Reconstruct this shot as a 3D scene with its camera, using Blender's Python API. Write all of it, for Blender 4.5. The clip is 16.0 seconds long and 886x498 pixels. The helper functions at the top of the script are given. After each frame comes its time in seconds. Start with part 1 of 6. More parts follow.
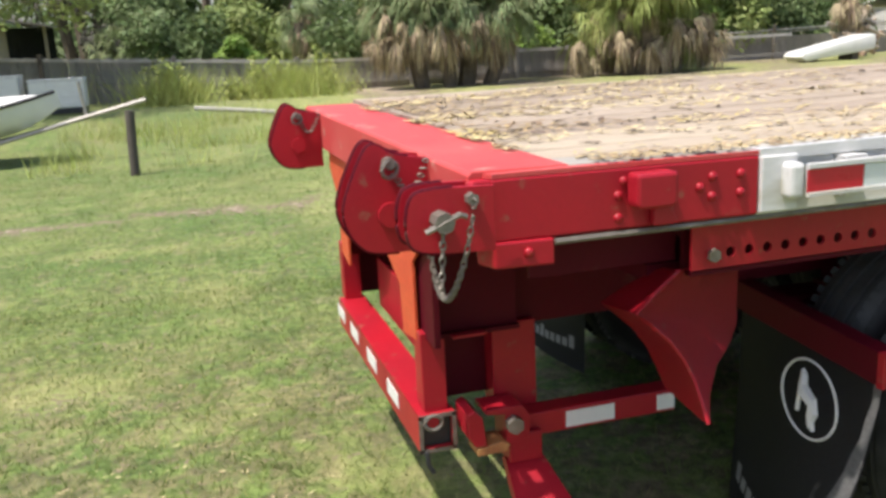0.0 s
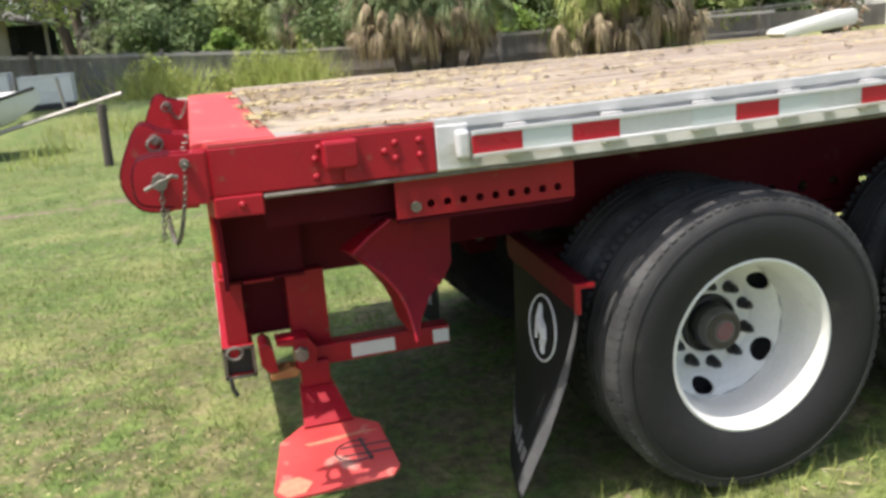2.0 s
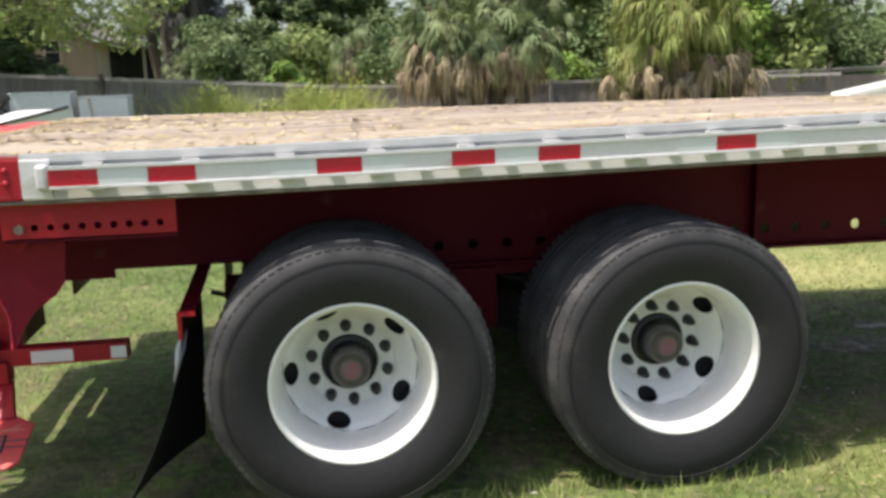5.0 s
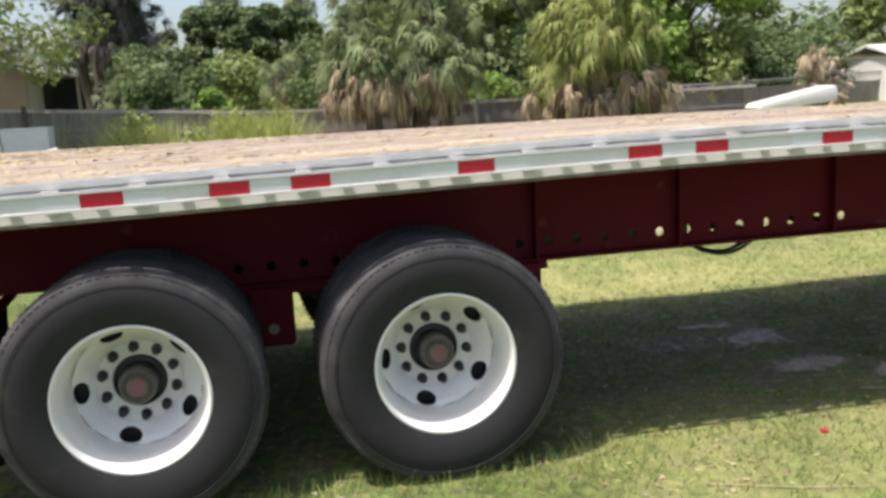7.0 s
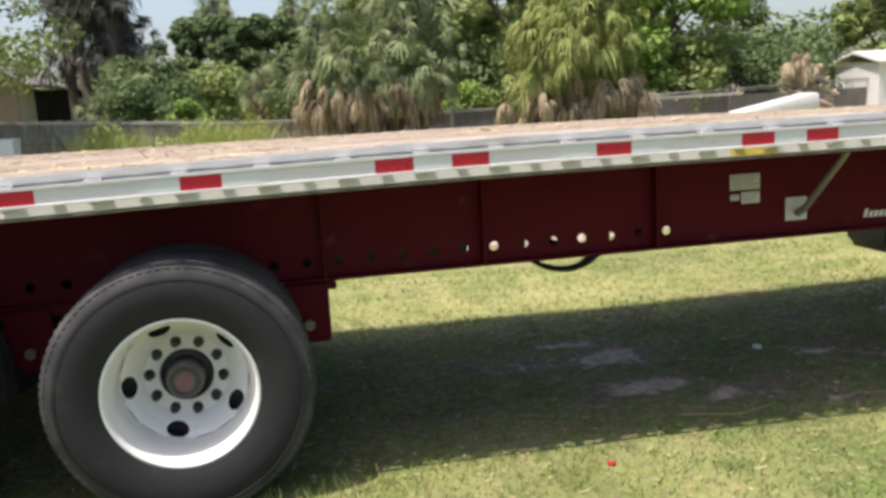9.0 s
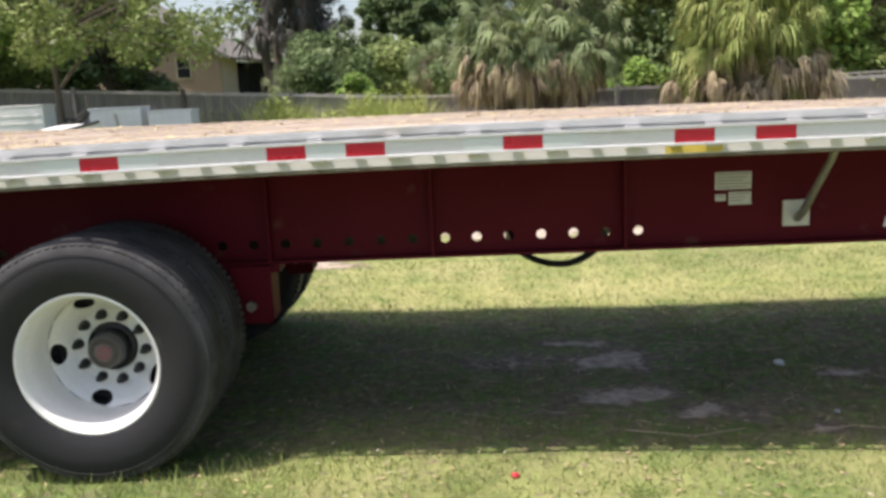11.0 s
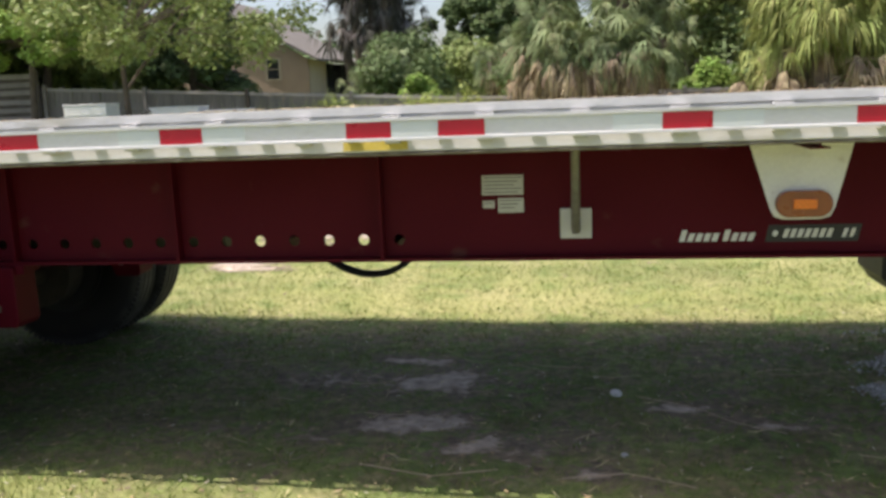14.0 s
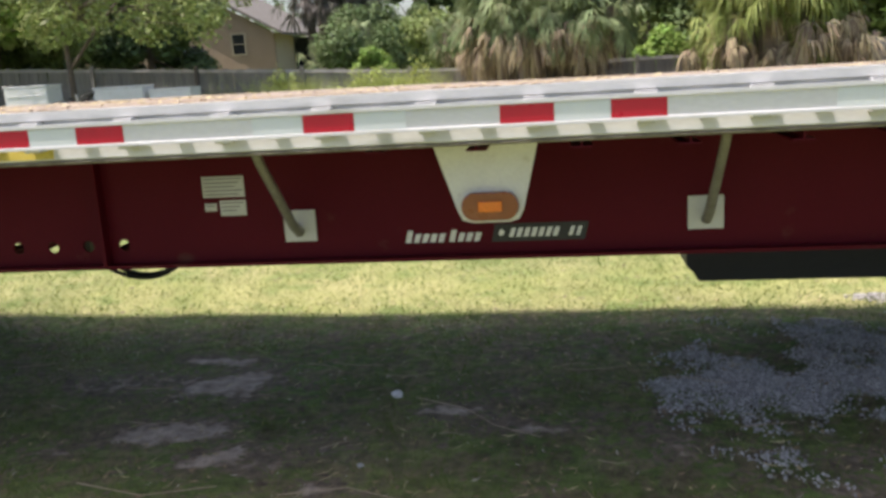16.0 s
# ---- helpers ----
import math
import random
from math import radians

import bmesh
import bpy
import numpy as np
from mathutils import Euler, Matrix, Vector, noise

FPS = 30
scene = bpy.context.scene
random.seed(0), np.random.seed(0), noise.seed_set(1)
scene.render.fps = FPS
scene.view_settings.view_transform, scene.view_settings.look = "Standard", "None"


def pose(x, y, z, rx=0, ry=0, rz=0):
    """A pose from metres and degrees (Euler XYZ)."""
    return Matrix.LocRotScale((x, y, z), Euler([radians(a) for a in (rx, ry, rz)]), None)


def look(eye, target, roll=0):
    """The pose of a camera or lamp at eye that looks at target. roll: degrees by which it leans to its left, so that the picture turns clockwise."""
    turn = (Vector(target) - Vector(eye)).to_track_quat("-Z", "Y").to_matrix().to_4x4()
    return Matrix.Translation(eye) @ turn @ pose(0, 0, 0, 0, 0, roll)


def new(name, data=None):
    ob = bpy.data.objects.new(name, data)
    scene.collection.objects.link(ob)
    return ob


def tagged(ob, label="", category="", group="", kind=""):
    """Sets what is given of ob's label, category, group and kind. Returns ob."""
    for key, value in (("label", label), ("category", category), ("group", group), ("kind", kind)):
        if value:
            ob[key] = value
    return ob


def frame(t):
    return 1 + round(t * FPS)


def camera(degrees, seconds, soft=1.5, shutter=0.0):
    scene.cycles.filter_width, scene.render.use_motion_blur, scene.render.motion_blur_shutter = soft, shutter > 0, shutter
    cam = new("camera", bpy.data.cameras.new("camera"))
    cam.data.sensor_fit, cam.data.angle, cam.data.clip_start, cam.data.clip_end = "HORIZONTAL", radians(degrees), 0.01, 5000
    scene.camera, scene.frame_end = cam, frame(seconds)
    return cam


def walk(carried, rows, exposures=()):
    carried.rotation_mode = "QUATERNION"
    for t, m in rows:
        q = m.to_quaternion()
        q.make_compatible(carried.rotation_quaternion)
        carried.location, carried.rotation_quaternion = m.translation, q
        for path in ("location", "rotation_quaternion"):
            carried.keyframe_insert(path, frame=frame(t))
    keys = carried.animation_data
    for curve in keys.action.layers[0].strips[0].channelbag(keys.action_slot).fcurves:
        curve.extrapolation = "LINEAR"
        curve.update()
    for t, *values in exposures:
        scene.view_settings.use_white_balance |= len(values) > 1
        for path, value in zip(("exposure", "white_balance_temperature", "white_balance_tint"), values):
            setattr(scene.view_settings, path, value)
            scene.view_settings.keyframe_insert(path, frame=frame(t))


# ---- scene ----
cam = camera(54.2, 16.0, soft=3.2)
EXPOSURE = [(0.0, 0.60, 6500, 11), (3.0, 0.64, 6500, 12), (6.5, 0.57, 6500, 14), (9.0, 0.57, 6600, 16), (11.5, 0.66, 6500, 16), (13.5, 0.61, 6600, 16), (15.5, 0.68, 6500, 16), (16.0, 0.68, 6500, 16)]
PATH = [
    (0, (-0.34, -1.582, 1.603), (0.199, 0.286, 1.134), -2.9),
    (0.5, (-0.301, -1.779, 1.572), (0.253, 0.084, 1.098), -2.3),
    (1, (-0.189, -2.011, 1.606), (0.366, -0.149, 1.13), -3.6),
    (1.5, (0.04, -2.241, 1.598), (0.579, -0.375, 1.12), -5.5),
    (2, (0.232, -2.306, 1.589), (0.736, -0.436, 1.091), -4.5),
    (2.5, (0.512, -2.356, 1.596), (0.945, -0.464, 1.114), -2.7),
    (3, (0.709, -2.547, 1.603), (0.934, -0.608, 1.166), -3.4),
    (3.5, (0.948, -2.712, 1.613), (1.019, -0.755, 1.206), -3.3),
    (4, (1.195, -2.759, 1.582), (1.389, -0.813, 1.163), -1.9),
    (4.2, (1.347, -2.753, 1.563), (1.637, -0.82, 1.139), -1.7),
    (6.3, (2.159, -3.273, 1.59), (2.484, -1.333, 1.229), -1.0),
    (6.5, (2.241, -3.28, 1.608), (2.622, -1.352, 1.24), -1.4),
    (7, (2.444, -3.352, 1.601), (2.853, -1.428, 1.24), -2.9),
    (7.5, (2.692, -3.43, 1.596), (3.022, -1.486, 1.261), -2.7),
    (8, (2.934, -3.414, 1.578), (3.241, -1.463, 1.266), -2.1),
    (8.5, (3.255, -3.325, 1.555), (3.612, -1.382, 1.244), -2.4),
    (9, (3.55, -3.334, 1.547), (3.935, -1.401, 1.208), -3.2),
    (9.2, (3.682, -3.363, 1.544), (4.047, -1.429, 1.189), -3.3),
    (11.3, (4.855, -3.297, 1.542), (4.724, -1.336, 1.169), -2.1),
    (11.5, (4.937, -3.275, 1.534), (4.764, -1.316, 1.17), -1.8),
    (12, (5.195, -3.13, 1.495), (4.964, -1.17, 1.166), -1.1),
    (12.5, (5.429, -3.067, 1.504), (5.113, -1.114, 1.212), -2.0),
    (13, (5.698, -3.002, 1.465), (5.275, -1.069, 1.174), -2.3),
    (13.5, (5.979, -2.917, 1.46), (5.544, -0.992, 1.136), -2.1),
    (14, (6.269, -2.776, 1.428), (5.963, -0.832, 1.07), -2.3),
    (14.5, (6.583, -2.698, 1.448), (6.384, -0.746, 1.06), -2.3),
    (15, (6.849, -2.694, 1.444), (6.565, -0.758, 1.029), -3.0),
    (15.5, (7.054, -2.549, 1.436), (6.7, -0.629, 1.004), -3.4),
    (16, (7.284, -2.434, 1.469), (6.997, -0.501, 1.044), -3.5),
]
walk(cam, [(t, look(eye, target, roll)) for t, eye, target, roll in PATH], EXPOSURE)

# ---- light ----
SUN_WAY = Vector((0.40, 0.135, -1.0))
sun = new("sun", bpy.data.lights.new("sun", "SUN"))
sun.data.energy, sun.data.angle, sun.data.color = 4.2, radians(0.53), (1.0, 0.935, 0.870)
sun.matrix_world = look((0, 0, 30), Vector((0, 0, 30)) + SUN_WAY)
world = bpy.data.worlds.new("world")
scene.world = world
world.use_nodes = True
sky = world.node_tree.nodes.new("ShaderNodeTexSky")
sky.sky_type, sky.sun_disc = "NISHITA", False
sky.sun_elevation, sky.sun_rotation = radians(67), radians(251)
sky.air_density, sky.dust_density = 1.0, 3.0
sky.ozone_density = 0.9
world.node_tree.links.new(sky.outputs[0], world.node_tree.nodes["Background"].inputs[0])
world.node_tree.nodes["Background"].inputs[1].default_value = 0.145


# ---- materials ----
def material(name, base, second=None, rough=0.6, metal=0.0, scale=8.0, fine=60.0, bump=0.2, mix=0.6, spots=None, spot_at=0.62, spot_scale=3.0,
             island=0.0, random_tone=0.0, stretch=(1, 1, 1), coat=0.0, through_light=0.0, depth=0.01, gloss=0.5, grain_range=0.16, band=None):
    """A surface of two tones at two scales, with grain, optional spots of a third colour and tone that varies piece by piece."""
    m = bpy.data.materials.new(name)
    m.use_nodes = True
    n, l = m.node_tree.nodes, m.node_tree.links
    shader = n["Principled BSDF"]
    coord = n.new("ShaderNodeTexCoord")
    mapping = n.new("ShaderNodeMapping")
    mapping.inputs["Scale"].default_value = stretch
    l.new(coord.outputs["Object"], mapping.inputs[0])

    def noise_at(s, detail=4.0):
        t = n.new("ShaderNodeTexNoise")
        t.inputs["Scale"].default_value, t.inputs["Detail"].default_value = s, detail
        l.new(mapping.outputs[0], t.inputs["Vector"])
        return t

    def blend(factor, a, b, kind="MIX"):
        t = n.new("ShaderNodeMixRGB")
        t.blend_type = kind
        for socket, v in ((t.inputs[0], factor), (t.inputs[1], a), (t.inputs[2], b)):
            if isinstance(v, (int, float)):
                socket.default_value = v
            elif isinstance(v, tuple):
                socket.default_value = (*v, 1)
            else:
                l.new(v, socket)
        return t.outputs[0]

    def ramp(value, low, high):
        t = n.new("ShaderNodeMapRange")
        t.inputs["From Min"].default_value, t.inputs["From Max"].default_value = low, high
        l.new(value, t.inputs["Value"])
        return t.outputs[0]

    large, small = noise_at(scale), noise_at(fine, 6.0)
    second = second or tuple(c * 0.7 for c in base)
    tone = blend(ramp(large.outputs["Fac"], 0.5 - mix / 2, 0.5 + mix / 2), base, second)
    grain = blend(ramp(small.outputs["Fac"], 0.3, 0.7), (1 - grain_range,) * 3, (1 + grain_range * 0.85,) * 3)
    tone = blend(1.0, tone, grain, "MULTIPLY")
    if spots:
        patch = noise_at(spot_scale, 4.0)
        tone = blend(ramp(patch.outputs["Fac"], spot_at - 0.02, spot_at + 0.08), tone, spots)
    for amount, source in ((island, "ShaderNodeNewGeometry"), (random_tone, "ShaderNodeObjectInfo")):
        if amount:
            value = n.new(source).outputs["Random Per Island" if source.endswith("Geometry") else "Random"]
            hsv = n.new("ShaderNodeHueSaturation")
            l.new(tone, hsv.inputs["Color"])
            v = n.new("ShaderNodeMapRange")
            v.inputs["To Min"].default_value, v.inputs["To Max"].default_value = 1 - amount, 1 + amount
            l.new(value, v.inputs["Value"])
            l.new(v.outputs[0], hsv.inputs["Value"])
            h = n.new("ShaderNodeMapRange")
            h.inputs["To Min"].default_value, h.inputs["To Max"].default_value = 0.5 - amount * 0.05, 0.5 + amount * 0.05
            l.new(value, h.inputs["Value"])
            l.new(h.outputs[0], hsv.inputs["Hue"])
            tone = hsv.outputs[0]
    if band:
        split = n.new("ShaderNodeSeparateXYZ")
        l.new(coord.outputs["Object"], split.inputs[0])
        flat = n.new("ShaderNodeCombineXYZ")
        l.new(split.outputs[0], flat.inputs[0])
        l.new(split.outputs[2], flat.inputs[1])
        radius = n.new("ShaderNodeVectorMath")
        radius.operation = "LENGTH"
        l.new(flat.outputs[0], radius.inputs[0])
        dust = n.new("ShaderNodeMath")
        dust.operation = "MULTIPLY"
        l.new(ramp(radius.outputs["Value"], band[0], band[1]), dust.inputs[0])
        l.new(ramp(noise_at(9.0, 5.0).outputs["Fac"], 0.25, 0.75), dust.inputs[1])
        tone = blend(dust.outputs[0], tone, band[2])
    l.new(tone, shader.inputs["Base Color"])
    shader.inputs["Metallic"].default_value = metal
    shader.inputs["Specular IOR Level"].default_value = gloss
    wear = n.new("ShaderNodeMapRange")
    wear.inputs["To Min"].default_value, wear.inputs["To Max"].default_value = max(rough - 0.12, 0.05), min(rough + 0.12, 1.0)
    l.new(large.outputs["Fac"], wear.inputs["Value"])
    l.new(wear.outputs[0], shader.inputs["Roughness"])
    shader.inputs["Coat Weight"].default_value = coat
    if bump:
        b = n.new("ShaderNodeBump")
        b.inputs["Strength"].default_value, b.inputs["Distance"].default_value = bump, depth
        l.new(small.outputs["Fac"], b.inputs["Height"])
        l.new(b.outputs[0], shader.inputs["Normal"])
    if through_light:
        leaf = n.new("ShaderNodeBsdfTranslucent")
        l.new(tone, leaf.inputs["Color"])
        both = n.new("ShaderNodeMixShader")
        both.inputs[0].default_value = through_light
        l.new(shader.outputs[0], both.inputs[1])
        l.new(leaf.outputs[0], both.inputs[2])
        l.new(both.outputs[0], n["Material Output"].inputs["Surface"])
    return m


RED = material("red_paint", (0.385, 0.009, 0.020), (0.265, 0.008, 0.017), 0.42, gloss=0.34, scale=4, fine=90, bump=0.08, mix=0.6, spots=(0.26, 0.06, 0.045), spot_at=0.66, spot_scale=22, grain_range=0.05)
RED_FADED = material("sun_faded_red_paint", (0.46, 0.032, 0.034), (0.50, 0.100, 0.090), 0.55, gloss=0.3, scale=3, fine=70, bump=0.08, mix=0.7, spots=(0.47, 0.24, 0.19), spot_at=0.64, spot_scale=10, grain_range=0.05)
# Frame maroon; also the shaded tone of red plates and the flap hanger.
MAROON = material("maroon_and_shaded_red_paint", (0.092, 0.0028, 0.010), (0.068, 0.0028, 0.0085), 0.58, gloss=0.13, scale=2.2, fine=60, bump=0.05, mix=0.9, spots=(0.10, 0.03, 0.025), spot_at=0.69, spot_scale=7, grain_range=0.05)
ALUMINIUM = material("weathered_aluminium", (0.68, 0.67, 0.655), (0.57, 0.565, 0.545), 0.48, 0.12, scale=4, fine=120, bump=0.04, mix=0.9, spots=(0.42, 0.405, 0.345), spot_at=0.62, spot_scale=7, stretch=(0.35, 1, 1), grain_range=0.05)
TAPE_RED = material("red_reflective_tape", (0.50, 0.008, 0.03), (0.42, 0.008, 0.025), 0.3, scale=12, fine=240, bump=0.03, mix=0.8, grain_range=0.05)
TAPE_WHITE = material("grey_reflective_tape", (0.56, 0.60, 0.59), (0.64, 0.67, 0.64), 0.35, scale=9, fine=240, bump=0.03, mix=0.8, grain_range=0.05)
WHITE = material("white_paint", (0.75, 0.745, 0.715), (0.63, 0.62, 0.585), 0.45, scale=7, fine=90, bump=0.04, mix=0.9, spots=(0.42, 0.38, 0.30), spot_at=0.68, spot_scale=11, grain_range=0.05)
RIM = material("white_wheel_enamel", (0.80, 0.79, 0.75), (0.70, 0.69, 0.64), 0.38, scale=6, fine=80, bump=0.03, mix=0.8, spots=(0.45, 0.42, 0.35), spot_at=0.72, spot_scale=9, grain_range=0.05)
RUBBER = material("tyre_rubber", (0.020, 0.020, 0.0215), (0.031, 0.030, 0.030), 0.65, gloss=0.22, scale=4, fine=130, bump=0.12, mix=0.8, spots=(0.045, 0.042, 0.038), spot_at=0.66, spot_scale=6, band=(0.452, 0.488, (0.088, 0.087, 0.084)))
BLACK = material("black_steel", (0.018, 0.018, 0.02), (0.03, 0.03, 0.03), 0.55, scale=8, fine=90, bump=0.05)
FLAP = material("black_rubber_flap", (0.013, 0.0135, 0.015), (0.022, 0.0225, 0.024), 0.6, scale=3, fine=90, bump=0.06)
GREASE = material("greasy_dark_steel", (0.05, 0.045, 0.042), (0.10, 0.085, 0.07), 0.55, 0.4, scale=20, fine=140, bump=0.15)
STEEL = material("dull_galvanised_steel", (0.24, 0.22, 0.19), (0.14, 0.115, 0.09), 0.55, 0.5, scale=30, fine=200, bump=0.15)
HUB = material("grey_hub_cap", (0.165, 0.158, 0.158), (0.10, 0.095, 0.095), 0.5, 0.3, scale=18, fine=120, bump=0.08)
RUST = material("bare_rusty_steel", (0.42, 0.22, 0.07), (0.30, 0.12, 0.05), 0.7, 0.2, scale=20, fine=140, bump=0.2)
# Red paint with the sun's orange cast put into the colour.
SUNLIT_RED = material("sunlit_red_paint", (0.60, 0.09, 0.03), (0.55, 0.06, 0.03), 0.5, scale=6, fine=90, bump=0.05)
PLANK = material("weathered_deck_wood", (0.385, 0.318, 0.240), (0.265, 0.215, 0.158), 0.85, scale=2.2, fine=70, bump=0.5, mix=0.7, spots=(0.37, 0.245, 0.175), spot_at=0.64, spot_scale=2.2, random_tone=0.16, stretch=(0.12, 1, 1))
GREY_PLANK = material("grey_weathered_plank", (0.32, 0.30, 0.265), (0.24, 0.22, 0.19), 0.85, scale=5, fine=70, bump=0.5, mix=0.7, random_tone=0.1, stretch=(0.12, 1, 1))
DRY_LEAF = material("dry_fallen_leaves", (0.44, 0.34, 0.19), (0.29, 0.20, 0.10), 0.8, scale=1.2, fine=30, bump=0.0, mix=0.4, island=0.35)
YELLOW_LEAF = material("yellow_fallen_leaves", (0.56, 0.47, 0.15), (0.46, 0.36, 0.15), 0.8, scale=3, fine=30, bump=0.0, mix=0.6, island=0.25)
AMBER = material("amber_lamp_lens", (0.80, 0.20, 0.02), (0.70, 0.15, 0.012), 0.2, scale=20, fine=200, bump=0.05, coat=0.4)
AMBER_RIM = material("brown_amber_lamp_rim", (0.27, 0.075, 0.022), (0.21, 0.055, 0.016), 0.3, scale=20, fine=200, bump=0.05, coat=0.3)
LABEL = material("pale_data_plate", (0.60, 0.595, 0.575), (0.49, 0.485, 0.465), 0.45, 0.1, scale=10, fine=160, bump=0.03, grain_range=0.05)
INK = material("grey_print", (0.24, 0.24, 0.23), (0.18, 0.18, 0.18), 0.6, scale=10, fine=160, bump=0.0)
YELLOW = material("yellow_paint_smear", (0.60, 0.46, 0.05), (0.50, 0.40, 0.10), 0.6, scale=20, fine=100, bump=0.05)
WOOD = material("old_grey_fence_wood", (0.27, 0.25, 0.225), (0.17, 0.155, 0.14), 0.9, scale=2.0, fine=30, bump=0.4, mix=0.8, random_tone=0.13, stretch=(1, 1, 0.2))
DIRT = material("grey_dirt_film", (0.52, 0.50, 0.455), (0.27, 0.25, 0.195), 0.9, scale=5, fine=60, bump=0.3, mix=0.5, spots=(0.20, 0.17, 0.11), spot_at=0.60, spot_scale=8, stretch=(0.4, 1, 1))
WOOD_PALE = material("bleached_fence_rail_wood", (0.44, 0.415, 0.38), (0.32, 0.30, 0.27), 0.9, scale=2.0, fine=30, bump=0.4, mix=0.8, stretch=(0.2, 1, 1))
GALV = material("pale_galvanised_steel", (0.38, 0.365, 0.335), (0.27, 0.25, 0.22), 0.5, 0.5, scale=30, fine=200, bump=0.12)
WOOD_DARK = material("dark_fence_post_wood", (0.10, 0.085, 0.07), (0.06, 0.05, 0.04), 0.9, scale=4, fine=40, bump=0.4, stretch=(1, 1, 0.2))
STONE = material("crushed_grey_stone", (0.46, 0.445, 0.42), (0.31, 0.30, 0.285), 0.85, scale=30, fine=150, bump=0.3, island=0.4)
WALL = material("tan_stucco_wall", (0.30, 0.225, 0.16), (0.26, 0.195, 0.14), 0.9, scale=1.5, fine=40, bump=0.2)
WALL_LIGHT = material("cream_stucco_wall", (0.44, 0.38, 0.28), (0.39, 0.33, 0.24), 0.9, scale=1.5, fine=40, bump=0.2)
ROOF = material("grey_shingle_roof", (0.205, 0.190, 0.165), (0.150, 0.138, 0.120), 0.95, gloss=0.1, scale=2.0, fine=25, bump=0.3)
DARK = material("dark_glass_and_porch_shade", (0.02, 0.022, 0.025), (0.03, 0.032, 0.034), 0.15, scale=2, fine=20, bump=0.0)
HULL = material("white_boat_gelcoat", (0.72, 0.72, 0.68), (0.62, 0.62, 0.57), 0.35, scale=3, fine=60, bump=0.03, spots=(0.45, 0.43, 0.37), spot_at=0.66, spot_scale=5, grain_range=0.05)
TEAL = material("teal_watercraft_shell", (0.08, 0.34, 0.30), (0.05, 0.22, 0.20), 0.35, scale=4, fine=60, bump=0.03)
BARK = material("grey_brown_bark", (0.16, 0.125, 0.09), (0.09, 0.07, 0.05), 0.95, scale=6, fine=30, bump=0.6)
RUST_PALE = material("worn_pale_metal", (0.52, 0.27, 0.16), (0.46, 0.15, 0.09), 0.6, scale=30, fine=160, bump=0.1)
WORN = material("scuffed_grey_rubber", (0.22, 0.22, 0.215), (0.15, 0.15, 0.15), 0.7, scale=9, fine=90, bump=0.1, mix=0.7)


# ---- building helpers ----
def part(name, bm, mat, parent=None, label="", smooth=False):
    """Links a bmesh as one mesh object under a thing or a part."""
    me = bpy.data.meshes.new(name)
    bm.to_mesh(me)
    bm.free()
    return place(name, me, mat, parent, label, smooth)


def place(name, me, mat, parent=None, label="", smooth=False):
    if mat and not me.materials:
        me.materials.append(mat)
    if smooth:
        me.polygons.foreach_set("use_smooth", [True] * len(me.polygons))
        me.set_sharp_from_angle(angle=radians(40))
    ob = new(name, me)
    ob.parent = parent
    if label:
        tagged(ob, label)
    return ob


def thing(name, at, label, category, group="", kind=""):
    """An empty at a thing's base, to which its parts are parented."""
    ob = new(name)
    ob.location = at
    ob.empty_display_size = 0.1
    return tagged(ob, label, category, group, kind)


def box(bm, x0, x1, y0, y1, z0, z1, bevel=0.0):
    start = len(bm.verts)
    v = [bm.verts.new((x, y, z)) for z in (z0, z1) for y in (y0, y1) for x in (x0, x1)]
    faces = [bm.faces.new([v[i] for i in f]) for f in ((0, 2, 3, 1), (4, 5, 7, 6), (0, 1, 5, 4), (1, 3, 7, 5), (3, 2, 6, 7), (2, 0, 4, 6))]
    if bevel:
        edges = {e for f in faces for e in f.edges}
        bmesh.ops.bevel(bm, geom=list(edges), offset=bevel, segments=2, affect="EDGES", profile=0.5)
    return bm


def boxes(*rows, bevel=0.0):
    bm = bmesh.new()
    for r in rows:
        box(bm, *r, bevel=bevel)
    return bm


def prism(bm, outline, axis, a, b, bevel=0.0):
    """A flat outline pushed along an axis from a to b; the outline's pairs are the two other axes in x, y, z order."""
    def spot(p, d):
        return {"x": (d, p[0], p[1]), "y": (p[0], d, p[1]), "z": (p[0], p[1], d)}[axis]
    low = [bm.verts.new(spot(p, a)) for p in outline]
    high = [bm.verts.new(spot(p, b)) for p in outline]
    n = len(outline)
    faces = [bm.faces.new(low), bm.faces.new(high[::-1])]
    faces += [bm.faces.new((low[i], high[i], high[(i + 1) % n], low[(i + 1) % n])) for i in range(n)]
    bmesh.ops.recalc_face_normals(bm, faces=faces)
    if bevel:
        bmesh.ops.bevel(bm, geom=list({e for f in faces for e in f.edges}), offset=bevel, segments=2, affect="EDGES", profile=0.5)
    return bm


def rod(bm, a, b, r, r2=None, sides=10):
    a, b = Vector(a), Vector(b)
    m = Matrix.Translation((a + b) / 2) @ (b - a).to_track_quat("Z", "Y").to_matrix().to_4x4()
    bmesh.ops.create_cone(bm, cap_ends=True, segments=sides, radius1=r, radius2=r if r2 is None else r2, depth=(b - a).length, matrix=m)
    return bm


